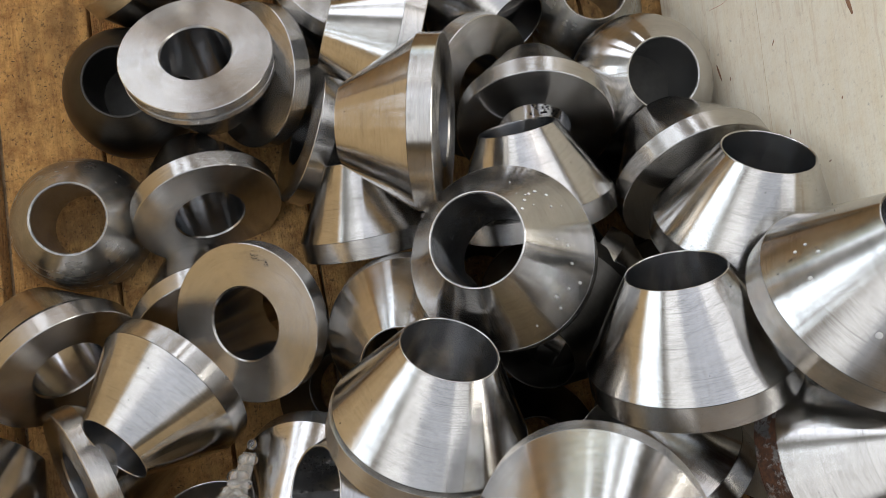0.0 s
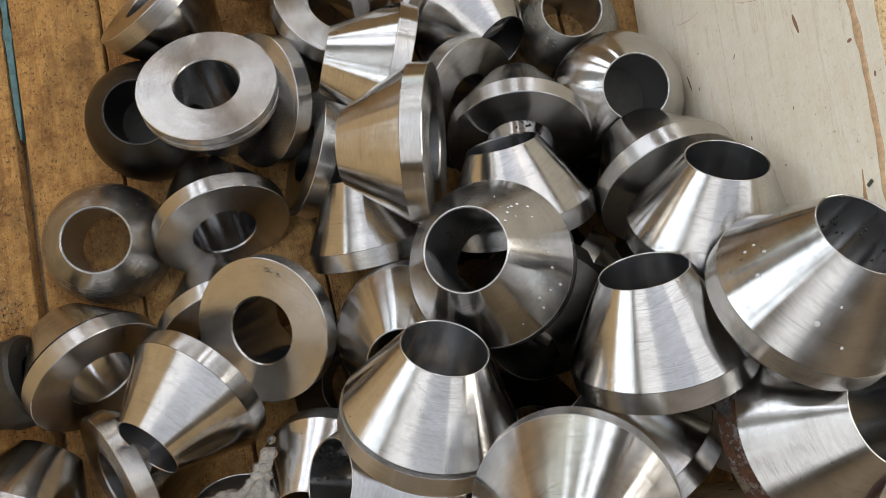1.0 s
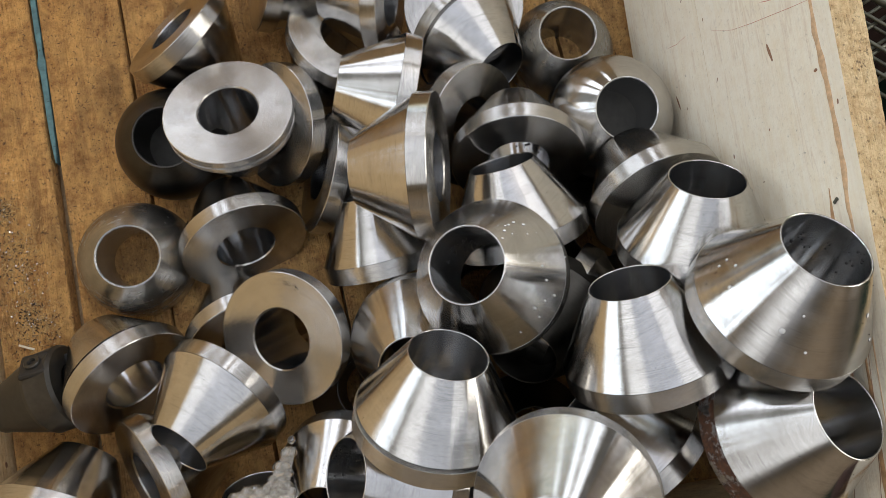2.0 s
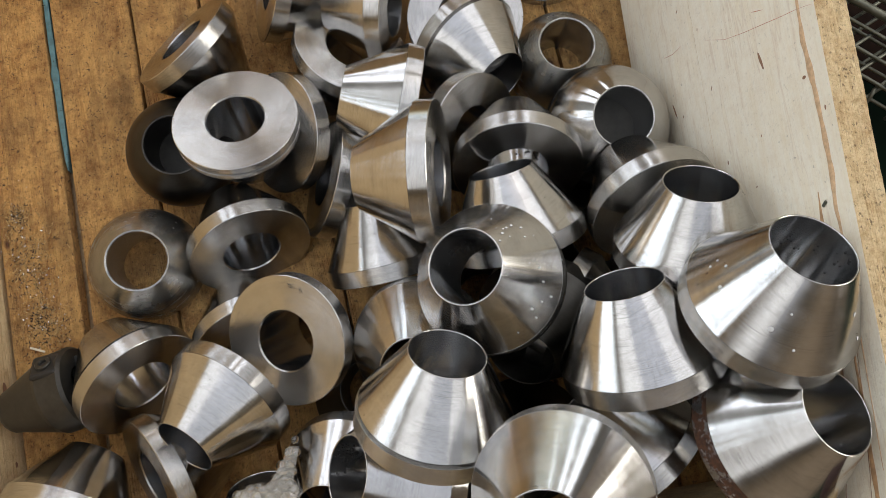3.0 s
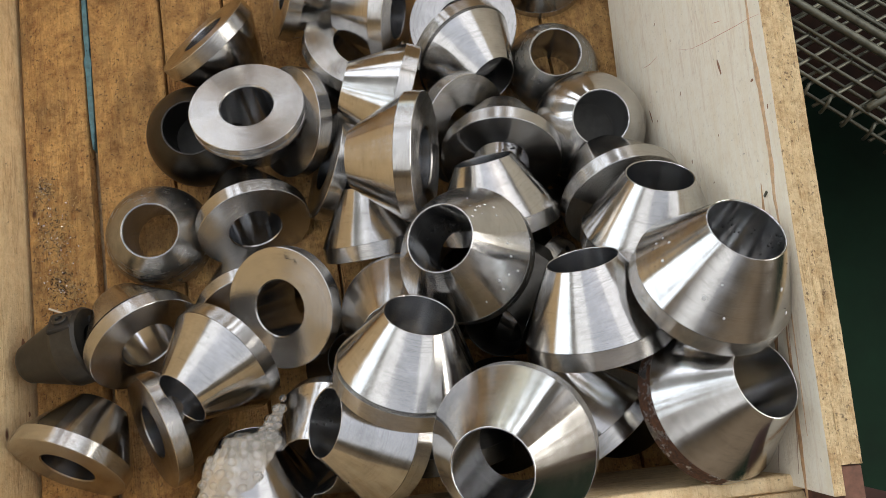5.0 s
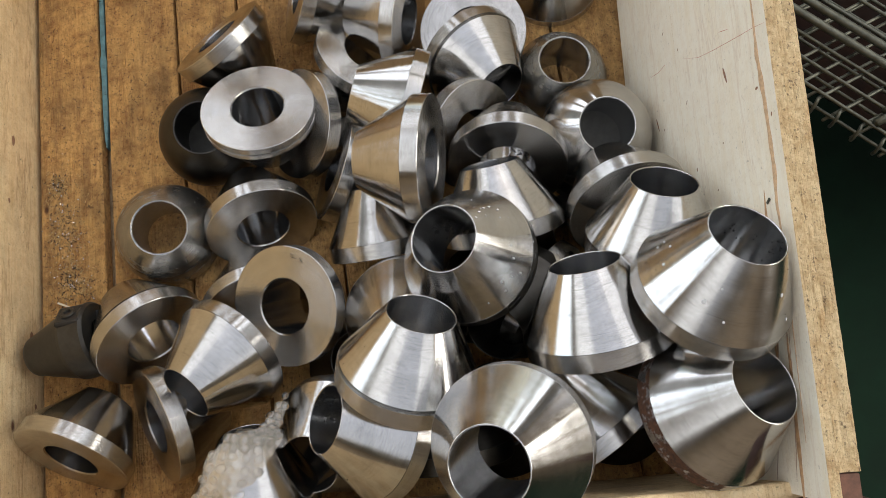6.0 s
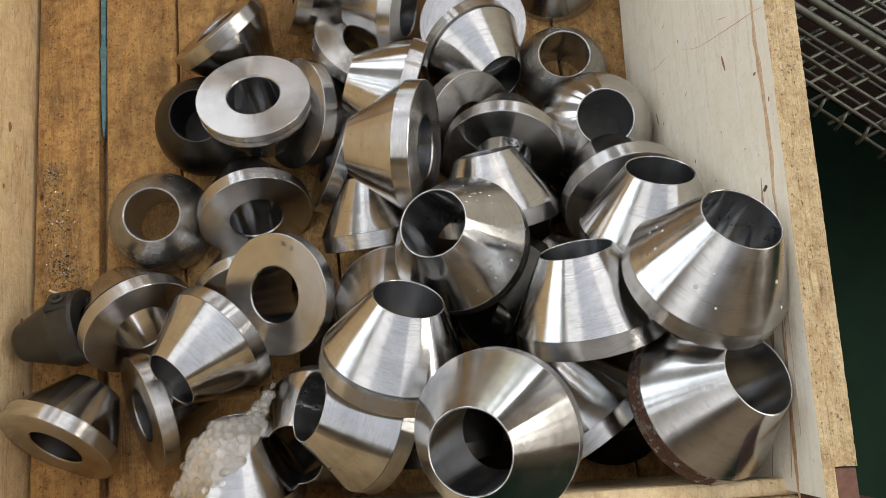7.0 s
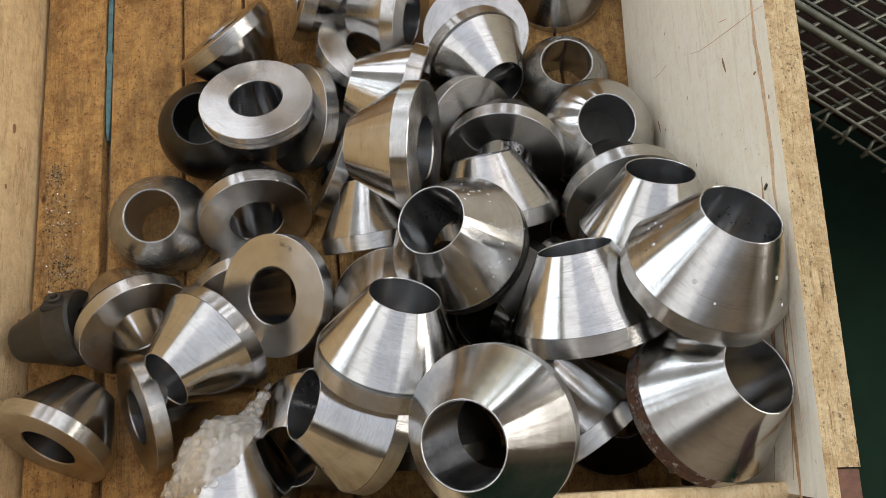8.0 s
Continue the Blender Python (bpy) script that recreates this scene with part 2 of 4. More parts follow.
FILM = plain("clear_film_sheet", (0.92, 0.87, 0.76), 0.2, 0, 0.05, 120)
FILM.node_tree.nodes["Principled BSDF"].inputs["Alpha"].default_value = 0.24
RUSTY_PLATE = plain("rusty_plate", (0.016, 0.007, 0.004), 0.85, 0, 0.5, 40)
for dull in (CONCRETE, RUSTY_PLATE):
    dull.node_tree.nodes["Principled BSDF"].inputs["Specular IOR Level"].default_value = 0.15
KNOT = plain("brown_knot_wood", (0.30, 0.16, 0.09), 0.8, 0, 0.4, 200)
RESIN = plain("resin_brown_wood", (0.64, 0.43, 0.25), 0.7, 0, 0.25, 200)
# brown of the grain, with warm reflected light put into the colour
WARM_LIT_GRAIN = plain("brown_grain_wood", (0.50, 0.30, 0.15), 0.8, 0, 0.35, 120)
SCRATCH = plain("red_brown_pencil", (0.56, 0.24, 0.15), 0.8, 0, 0.3, 300)
FRAME = plain("dark_window_frame", (0.05, 0.045, 0.04), 0.6, 0, 0.2, 20)
CHIP = plain("wood_crumbs", (0.50, 0.33, 0.14), 0.9, 0, 0.5, 300)
GRIT = plain("black_grit", (0.015, 0.014, 0.013), 0.8, 0, 0.3, 300)

# ---- mesh helpers ----
def finish(name, bm, mat, parent=None, label="", smooth=True):
    me = bpy.data.meshes.new(name)
    bm.normal_update()
    bm.to_mesh(me)
    bm.free()
    me.materials.append(mat)
    if smooth:
        for p in me.polygons:
            p.use_smooth = True
    ob = new(name, me)
    if parent:
        ob.parent = parent
    if label:
        ob["label"] = label
    return ob


def part(name, bm, mat, parent, label="", smooth=True):
    return finish(name, bm, mat, parent, label, smooth)


def lathe(profile, segments=96):
    """A solid of revolution about z from a closed profile of (radius, height, sharp)."""
    bm = bmesh.new()
    rings = []
    for r, h, _ in profile:
        rings.append([bm.verts.new((r * math.cos(2 * math.pi * i / segments), r * math.sin(2 * math.pi * i / segments), h)) for i in range(segments)])
    n = len(profile)
    for j in range(n):
        a, b = rings[j], rings[(j + 1) % n]
        for i in range(segments):
            k = (i + 1) % segments
            bm.faces.new((a[i], a[k], b[k], b[i]))
    bm.edges.ensure_lookup_table()
    bmesh.ops.recalc_face_normals(bm, faces=bm.faces)
    sharp = {v for ring, (_, _, s) in zip(rings, profile) if s for v in ring}
    for e in bm.edges:
        if e.verts[0] in sharp and e.verts[1] in sharp:
            if abs(e.verts[0].co.z - e.verts[1].co.z) < 1e-7 and abs(e.verts[0].co.xy.length - e.verts[1].co.xy.length) < 1e-7:
                e.smooth = False
    return bm


def box(bm, size, at=(0, 0, 0), bevel=0.0, turn=None):
    """Adds a bevelled block to bm."""
    m = Matrix.Translation(at) @ (turn or Matrix()) @ Matrix.Diagonal((*size, 1))
    made = bmesh.ops.create_cube(bm, size=1.0, matrix=m)
    if bevel:
        vs = set(made["verts"])
        es = [e for e in bm.edges if e.verts[0] in vs and e.verts[1] in vs]
        bmesh.ops.bevel(bm, geom=es, offset=bevel, segments=2, affect="EDGES", profile=0.5)
    return bm

# ---- the workshop: floor, walls, roof ----
FLOOR_Z = -0.42


def setting(name, size, at, mat, label, bevel=0.0, parent=None):
    ob = finish(name, box(bmesh.new(), size, (0, 0, 0), bevel), mat, parent, smooth=False)
    ob.location = at
    return tagged(ob, label, kind="structure")


setting("floor", (10, 10, 0.1), (0, 0, FLOOR_Z - 0.05), CONCRETE, "dark green painted workshop floor")
bm = bmesh.new()
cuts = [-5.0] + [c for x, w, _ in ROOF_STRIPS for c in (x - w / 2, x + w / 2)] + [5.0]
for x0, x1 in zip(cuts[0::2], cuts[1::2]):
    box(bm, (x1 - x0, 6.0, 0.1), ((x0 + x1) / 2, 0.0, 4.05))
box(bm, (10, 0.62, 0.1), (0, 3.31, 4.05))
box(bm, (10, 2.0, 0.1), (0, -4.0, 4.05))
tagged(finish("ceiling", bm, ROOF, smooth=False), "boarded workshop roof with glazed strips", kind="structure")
setting("wall_north", (2.1, 0.2, 4.42), (-3.55, 3.4, 1.79), WALLPAINT, "plain grey workshop wall beside the door")
setting("wall_north", (1.2, 0.2, 4.42), (4.0, 3.4, 1.79), WALLPAINT, "plain grey workshop wall beside the door")
setting("wall_north", (5.9, 0.2, 0.18), (0.45, 3.4, 3.91), WALLPAINT, "plain grey workshop wall over the door")
setting("wall_south", (10, 0.2, 4.42), (0, -4.6, 1.79), PLYWOOD, "brown plywood workshop wall")
setting("wall_east", (0.2, 2.3, 4.42), (4.6, -3.55, 1.79), PLYWOOD, "brown plywood workshop wall")
setting("wall_east", (0.2, 3.6, 1.82), (4.6, -0.6, 0.49), PLYWOOD, "brown plywood wall below the window")
setting("wall_east", (0.2, 3.6, 0.20), (4.6, -0.6, 3.90), PLYWOOD, "brown plywood wall over the window")
setting("wall_east", (0.2, 2.5, 4.42), (4.6, 2.45, 1.79), PLYWOOD, "brown plywood workshop wall")
setting("wall_west", (0.2, 4.4, 4.42), (-4.6, -2.5, 1.79), PLYWOOD, "brown plywood workshop wall")
setting("wall_west", (0.2, 3.6, 1.42), (-4.6, 1.5, 0.29), PLYWOOD, "brown plywood wall below the window")
setting("wall_west", (0.2, 3.6, 0.30), (-4.6, 1.5, 3.85), PLYWOOD, "brown plywood wall over the window")
setting("wall_west", (0.2, 0.2, 4.42), (-4.6, 3.4, 1.79), PLYWOOD, "brown plywood workshop wall")


def glazing(name, label, middle, span, height, bays, bars, along):
    """Windows in an opening: framed bays, with unseen piers added to split the light."""
    thing = tagged(new(name), label, kind="structure")

    def upright(part_name, u0, u1, deep, mat):
        size, at = (u1 - u0, deep, height), ((u0 + u1) / 2, 0, 0)
        if along == "Y":
            size, at = (deep, u1 - u0, height), (0, (u0 + u1) / 2, 0)
        part(part_name, box(bmesh.new(), size, at), mat, thing, smooth=False)

    cuts = [-span / 2] + [c for off, w, _ in bays for c in (off - w / 2, off + w / 2)] + [span / 2]
    for u0, u1 in zip(cuts[0::2], cuts[1::2]):
        if u1 - u0 > 0.02:
            upright("pier", u0, u1, 0.05, PLYWOOD)
    for off, w, _ in bays:
        for u in (off - w / 2, off + w / 2 - 0.03):
            upright("jamb", u, u + 0.03, 0.06, FRAME)
        panes = max(1, round(w / 0.26))
        for j in range(1, panes):
            u = off - w / 2 + w * j / panes
            upright("mullion", u - 0.02, u + 0.02, 0.04, FRAME)
        for j in range(bars):
            v = -height / 2 + height * (j + 1) / (bars + 1)
            size, at = (w - 0.06, 0.045, 0.04), (off, 0, v)
            if along == "Y":
                size, at = (0.045, w - 0.06, 0.04), (0, off, v)
            part("bar", box(bmesh.new(), size, at), FRAME, thing, smooth=False)
    thing.location = middle


# the unseen piers between these bays hold back the door's light
DOOR_BAYS = ((-2.35, 0.90, 0), (-1.35, 0.60, 0), (0.0, 0.28, 0), (1.2, 0.50, 0), (2.3, 0.85, 0))
glazing("window_1", "tall dark-framed door lights between unseen piers that cut the light", (0.4, 3.36, 2.35), 5.8, 2.9, DOOR_BAYS, 2, "X")
glazing("window_2", "dark-framed windows between unseen piers added to break up the light", (-4.55, 1.5, 2.35), 3.6, 2.7, WEST_BAYS, 2, "Y")
# this opening is made up to hold the east fill lamps
glazing("window_3", "dark-framed windows between unseen piers added to break up the light", (4.55, -0.6, 2.6), 3.6, 2.4, EAST_BAYS, 1, "Y")
setting("ground", (60, 60, 0.1), (0, 35.1, FLOOR_Z - 0.06), CONCRETE, "grey yard outside the door")

# ---- the crate ----
crate = tagged(new("wooden_crate"), "open pine crate with pale side boards and worn brown floor", "crate")


def crate_part(name, size, at, mat, label, m=None, bevel=0.0015):
    ob = part(name, box(bmesh.new(), size, at, bevel), mat, crate, label, smooth=False)
    if mat in (PINE, WARM_PINE) and name != "end_board":
        # sawn upper edge
        ob.data.materials.append(FUZZY_PINE)
        for p in ob.data.polygons:
            if p.normal.z > 0.8:
                p.material_index = 1
    if m:
        ob.matrix_basis = m
    return ob


def sawn_board(size, at, m, label, ragged):
    """A rough-sawn outer board with a splintery upper edge."""
    bm = bmesh.new()
    n = 260
    rings = []
    for i in range(n + 1):
        y = at[1] - size[1] / 2 + size[1] * i / n
        d = Vector((y * 260, 3.1, 0.7))
        chip = max(0.0, noise.noise(Vector((y * 55, 1.0, 2.0))) - 0.25)
        top = at[2] + size[2] / 2
        x0, x1 = at[0] - size[0] / 2, at[0] + size[0] / 2
        ring = [(x0, top - size[2]), (x1, top - size[2]), (x1, top - 0.001 + ragged * 0.5 * noise.noise(d)), (x1 - 0.0015, top + ragged * 0.6 * noise.noise(d * 1.3))]
        for k in range(1, 5):
            f = k / 5
            ring.append((x1 + (x0 - x1) * f, top + ragged * (0.9 * noise.noise(Vector((y * 90, f * 9, 0.3))) - (0.5 if k == 3 else 0))))
        ring.append((x0 + ragged * 0.8 * abs(noise.noise(d * 0.8)), top - ragged * (0.2 + 2.4 * chip)))
        rings.append([bm.verts.new((px, y, pz)) for px, pz in ring])
    c = len(rings[0])
    for a, b in zip(rings, rings[1:]):
        for k in range(c):
            bm.faces.new((a[k], a[(k + 1) % c], b[(k + 1) % c], b[k]))
    bm.faces.new(rings[0])
    bm.faces.new(rings[-1])
    bmesh.ops.recalc_face_normals(bm, faces=bm.faces)
    ob = part("outer_board", bm, FUZZY_PINE, crate, label, smooth=False)
    ob.matrix_basis = m
    return ob


# floor planks along y with narrow gaps; a teal sliver lies in one gap
edges = (-0.4105, -0.3335, -0.2375, -0.1600, -0.0640, 0.0320, 0.1280, 0.2240, 0.3300)
for x0, x1 in zip(edges, edges[1:]):
    w = x1 - x0 - 0.0032
    if x0 == -0.3335:
        x0, w = -0.3265, w - 0.0065
    ob = crate_part("floor_plank", (w, 0.80, 0.018), (0, 0, -0.009), OLD_PINE, "worn brown floor plank")
    ob.location = ((x0 + x1) / 2, 0.20, random.uniform(-0.001, 0.0003))
bm = bmesh.new()
rows = []
for i in range(89):
    y = 0.285 + 0.31 * i / 88
    half = 0.0030 + 0.0009 * noise.noise(Vector((y * 38, 0.2, 0))) + 0.0022 * math.exp(-((y - 0.40) / 0.008) ** 2)
    half *= min(1.0, 0.25 + i / 14)
    top = -0.0014 + 0.0006 * noise.noise(Vector((y * 120, 4.0, 0)))
    rows.append([bm.verts.new((px, y, pz)) for px, pz in ((-half, -0.013), (half, -0.013), (half, top - 0.0006), (half - 0.0006, top), (0.0006 - half, top), (-half, top - 0.0006))])
for a, b in zip(rows, rows[1:]):
    for k in range(6):
        bm.faces.new((a[k], a[(k + 1) % 6], b[(k + 1) % 6], b[k]))
bm.faces.new(rows[0])
bm.faces.new(rows[-1])
bmesh.ops.recalc_face_normals(bm, faces=bm.faces)
ob = part("floor_sliver", bm, TEAL, crate, "grey-blue painted sliver in the floor gap", smooth=False)
ob.location = (-0.3300, 0, 0)
ob = crate_part("bottom_sheet", (0.86, 0.80, 0.012), (0, 0, 0), ROUGH_PINE, "dark board below the floor planks", bevel=0.0)
ob.location = (-0.055, 0.20, -0.026)
for y in (-0.1, 0.20, 0.50):
    ob = crate_part("pallet_bearer", (0.84, 0.09, 0.387), (0, 0, 0), ROUGH_PINE, "rough pallet bearer under the floor", bevel=0.003)
    ob.location = (-0.055, y, -0.2265)

# the side by the wire basket: two inner boards and a rough outer board, leaning out a little
along = Vector((0.030, 0.309, 0.027)).normalized()
out = along.cross(Vector((0.09, 0, 1))).normalized()
upward = out.cross(along)
SIDE = Matrix((out, along, upward)).transposed().to_4x4()
SIDE.translation = Vector((0.3000, 0.0, 0.3060))
FACE = SIDE @ Matrix.Translation((-0.002, 0, 0))
crate_part("side_board", (0.0085, 0.810, 0.168), (0.00225, 0.206, -0.084), PINE, "pale pine side board with a resin streak", SIDE, 0.0003)
crate_part("side_board", (0.0085, 0.810, 0.148), (0.00232, 0.206, -0.2422), PINE, "pale pine side board", SIDE, 0.0003)
sawn_board((0.0164, 0.790, 0.330), (0.0155, 0.216, -0.1665), SIDE, "rough-sawn outer board of the side", 0.0012)
crate_part("corner_block", (0.0160, 0.030, 0.28), (0.0150, -0.1950, -0.143), REDBLOCK, "reddish end-grain corner block", SIDE, 0.001)
crate_part("corner_plate", (0.075, 0.004, 0.22), (0.0000, -0.2130, -0.112), RUSTPLATE, "dark red-brown painted corner plate", SIDE @ pose(0, 0, 0, 0, 0, 6), 0.001)
# knots, resin streak and scratches on the inner face: along, below the edge, length, width, tilt
for y, z, ln, wd, tilt in ((0.1415, -0.073, 0.021, 0.0055, -14), (0.1515, -0.2294, 0.022, 0.004, -18), (0.0795, -0.1473, 0.005, 0.003, 0), (0.0868, -0.0905, 0.003, 0.002, 30), (0.1479, -0.1531, 0.006, 0.0022, 40), (0.0834, -0.0090, 0.005, 0.003, 10), (0.2369, -0.1915, 0.006, 0.0022, 60), (0.1416, -0.2142, 0.004, 0.002, 10), (0.1104, -0.0252, 0.003, 0.008, 0), (0.205, -0.16, 0.004, 0.0018, 20), (0.05, -0.11, 0.004, 0.0016, 70)):
    bm = bmesh.new()
    bmesh.ops.create_uvsphere(bm, u_segments=14, v_segments=6, radius=0.5)
    for q in bm.verts:
        q.co *= 1 + 0.25 * noise.noise(q.co * 3 + Vector((y * 90, z * 70, 0)))
    ob = part("knot", bm, KNOT, crate, "small dark brown knot")
    ob.matrix_basis = FACE @ Matrix.Translation((-0.0001, y, z)) @ Matrix.Rotation(radians(tilt), 4, "X") @ Matrix.Diagonal((0.0004, ln * 0.75, wd * 0.55, 1))


def streak(name, pts, width, mat, label):
    """A thin line on the side board through (along, below the edge) places."""
    bm = bmesh.new()
    n = 40
    rows = []
    for i in range(n + 1):
        s = i / n * (len(pts) - 1)
        k = min(int(s), len(pts) - 2)
        f = s - k
        y = pts[k][0] * (1 - f) + pts[k + 1][0] * f
        z = pts[k][1] * (1 - f) + pts[k + 1][1] * f + 0.0007 * noise.noise(Vector((y * 70, z_seed, 0)))
        w = width * min(1.0, 0.1 + i / 14, 0.1 + (n - i) / 14) * (0.55 + 0.6 * abs(noise.noise(Vector((y * 40, 5.0, z_seed)))))
        rows.append([bm.verts.new((x, y, z + d * w)) for x, d in ((0.0004, -0.5), (-0.0003, -0.25), (-0.0003, 0.25), (0.0004, 0.5))])
    for a, b in zip(rows, rows[1:]):
        for j in range(3):
            bm.faces.new((a[j], a[j + 1], b[j + 1], b[j]))
    bmesh.ops.recalc_face_normals(bm, faces=bm.faces)
    ob = part(name, bm, mat, crate, label)
    ob.matrix_basis = FACE


z_seed = 1.0
streak("resin_streak", ((0.55, -0.015), (0.1682, -0.0173), (0.1355, -0.0189), (0.1014, -0.0165), (0.0692, -0.0157), (0.0425, -0.0155), (0.0132, -0.0186), (-0.0128, -0.0168), (-0.16, -0.022)), 0.0105, RESIN, "orange-brown resin streak in the board")
z_seed = 2.0
streak("scratch", ((0.1908, -0.1494), (0.1779, -0.1184), (0.1713, -0.0888), (0.1671, -0.0669), (0.1617, -0.0395), (0.1579, -0.0179), (0.1540, -0.002)), 0.0034, SCRATCH, "reddish pencil scratch on the board")
z_seed = 3.0
streak("scratch", ((0.2074, -0.2336), (0.2039, -0.2134), (0.2041, -0.195)), 0.0046, SCRATCH, "reddish pencil scratch on the board")
z_seed = 4.0
streak("scratch", ((0.1815, -0.0746), (0.1761, -0.058)), 0.0034, SCRATCH, "reddish pencil scratch on the board")
z_seed = 5.0
streak("grain_crack", ((-0.06, -0.0390), (-0.111, -0.0471), (-0.150, -0.058), (-0.1912, -0.0697)), 0.0026, KNOT, "dark grain crack in the board")
z_seed = 6.0
streak("grain_crack", ((-0.077, -0.0248), (-0.1318, -0.0307), (-0.1893, -0.0412)), 0.0014, KNOT, "dark grain crack in the board")
# brown grain whose colour also paints the warm light reflected near this corner
for z_seed, y0, z0, slope, wide_grain in ((7.0, 0.03, -0.034, 0.1, 0.0154), (8.0, -0.01, -0.058, 0.16, 0.0242), (9.0, -0.03, -0.085, 0.15, 0.0176), (10.0, 0.0, -0.112, 0.12, 0.022), (11.0, -0.05, -0.14, 0.06, 0.0176), (12.0, -0.07, -0.028, 0.05, 0.011)):
    streak("brown_grain", tuple((y0 - 0.03 * i, z0 - slope * 0.03 * i) for i in range(6)), wide_grain, WARM_LIT_GRAIN, "brown grain streak that also carries warm reflected light")
bm = box(bmesh.new(), (0.0012, 0.0022, 0.0055), (0, 0, 0), 0.0004)
ob = part("nail", bm, WIRE, crate, "bent nail head in the side board", smooth=False)
ob.matrix_basis = FACE @ Matrix.Translation((-0.0008, 0.0203, -0.0285)) @ Matrix.Rotation(radians(-32), 4, "X")
# the opposite side
LEFT = pose(-0.4150, 0.20, 0.0, 0, -1.5, 0)
crate_part("side_board", (0.010, 0.80, 0.400), (-0.005, 0, 0.180), WARM_PINE, "yellowed pine side board with small knots", LEFT)
sawn_board((0.013, 0.80, 0.378), (-0.0175, 0, 0.189), LEFT, "rough-sawn outer board of the side", 0.0012)
for y, z, ln, wd in ((0.0884, 0.0439, 0.012, 0.006), (-0.1369, 0.0112, 0.018, 0.007), (0.013, 0.0518, 0.006, 0.004), (-0.2479, 0.0176, 0.008, 0.005), (-0.2112, 0.0051, 0.006, 0.004)):
    bm = bmesh.new()
    bmesh.ops.create_uvsphere(bm, u_segments=14, v_segments=6, radius=0.5)
    for q in bm.verts:
        q.co *= 1 + 0.3 * noise.noise(q.co * 3 + Vector((y * 90, z * 70, 0)))
    ob = part("knot", bm, KNOT, crate, "small reddish brown knot")
    ob.matrix_basis = LEFT @ Matrix.Translation((0.0001, y, z)) @ Matrix.Diagonal((0.0004, ln, wd, 1))
# the two ends
NEAR = pose(0.0, -0.1666, 0.0, 0, 0, -3.6)
crate_part("end_board", (0.718, 0.012, 0.238), (-0.066, -0.006, 0.119), WARM_PINE, "yellowed pine end board", NEAR, 0.003)
crate_part("end_board", (0.718, 0.018, 0.235), (-0.066, -0.0215, 0.1175), WARM_PINE, "yellowed outer end board", NEAR, 0.003)
FAR = pose(0.0, 0.585, 0.0, 0, 0, -2)
crate_part("end_board", (0.79, 0.014, 0.236), (-0.045, 0.007, 0.118), WARM_PINE, "yellowed pine end board", FAR)

# ---- one turned steel cone: tapered body, collar and bore ----
CONE_R, CONE_F, CONE_H, CONE_S, CONE_B = 0.0606, 0.0158, 0.0691, 0.0292, 0.0278


def cone_meshes(kind):
    """The three meshes of a cone, shared by all cones of that kind."""
    R, F, H, S, B = CONE_R, CONE_F, CONE_H, CONE_S, CONE_B
    e = 0.0006
    if kind == "small_barrel":
        R, S = 0.0572, 0.0297
        kind = "barrel"
    bend = radians(44)
    # tapered body, with a thin lip at the narrow end
    side = [(R - 0.0002, F, True)]
    if kind == "grooved":
        side = [(R - 0.0042, F, True), (R - 0.0042, F + 0.0020, True), (R - 0.0016, F + 0.0028, True)]
    if kind == "barrel":
        side = []
        for i in range(11):
            u = i / 10
            ang = u * bend
            r = S + (R - S) * (math.cos(ang) - math.cos(bend)) / (1 - math.cos(bend))
            side.append((min(r, R), F + (H - F) * math.sin(ang) / math.sin(bend), i == 10))
    body = side + ([] if kind == "barrel" else [(S, H - 0.0006, True)]) + [(S - 0.0001, H - 0.0002, False), ((S + B) / 2 + 0.0001, H, False), (B + 0.0003, H - 0.0002, False), (B + 0.0002, H - 0.0007, True), (B + 0.0002, F, True)]
    if kind == "barrel":
        collar = [(B + 0.0002, 0, True), (R - 0.007, 0, True), (R - 0.0025, F * 0.35, False), (R, F, False), (B + 0.0002, F - 0.0002, True)]
    else:
        collar = [(B + 0.0012, 0, True), (R - e, 0, True), (R, e, True), (R, F - 0.0003, True), (B + 0.0002, F - 0.0003, True), (B + 0.0002, 0.0014, True)]
    if kind == "stepped":
        half = F * 0.55
        collar[3:3] = [(R, half - 0.001, True), (R - 0.0024, half - 0.0006, True), (R - 0.0024, half + 0.0012, True), (R, half + 0.0018, True)]
    bore = [(B, 0.0016, True), (B, H - 0.0008, True), (B - 0.0002, H - 0.0008, True), (B - 0.0002, 0.0016, True)]
    bore[2], bore[3] = (B + 0.0001, H - 0.0008, True), (B + 0.0001, 0.0016, True)
    made = []
    for name, prof in (("tapered_body", body), ("collar", collar), ("bore", bore)):
        bm = lathe(prof)
        me = bpy.data.meshes.new(name)
        bm.to_mesh(me)
        bm.free()
        for p in me.polygons:
            p.use_smooth = True
        made.append(me)
    return made


CONES = {}


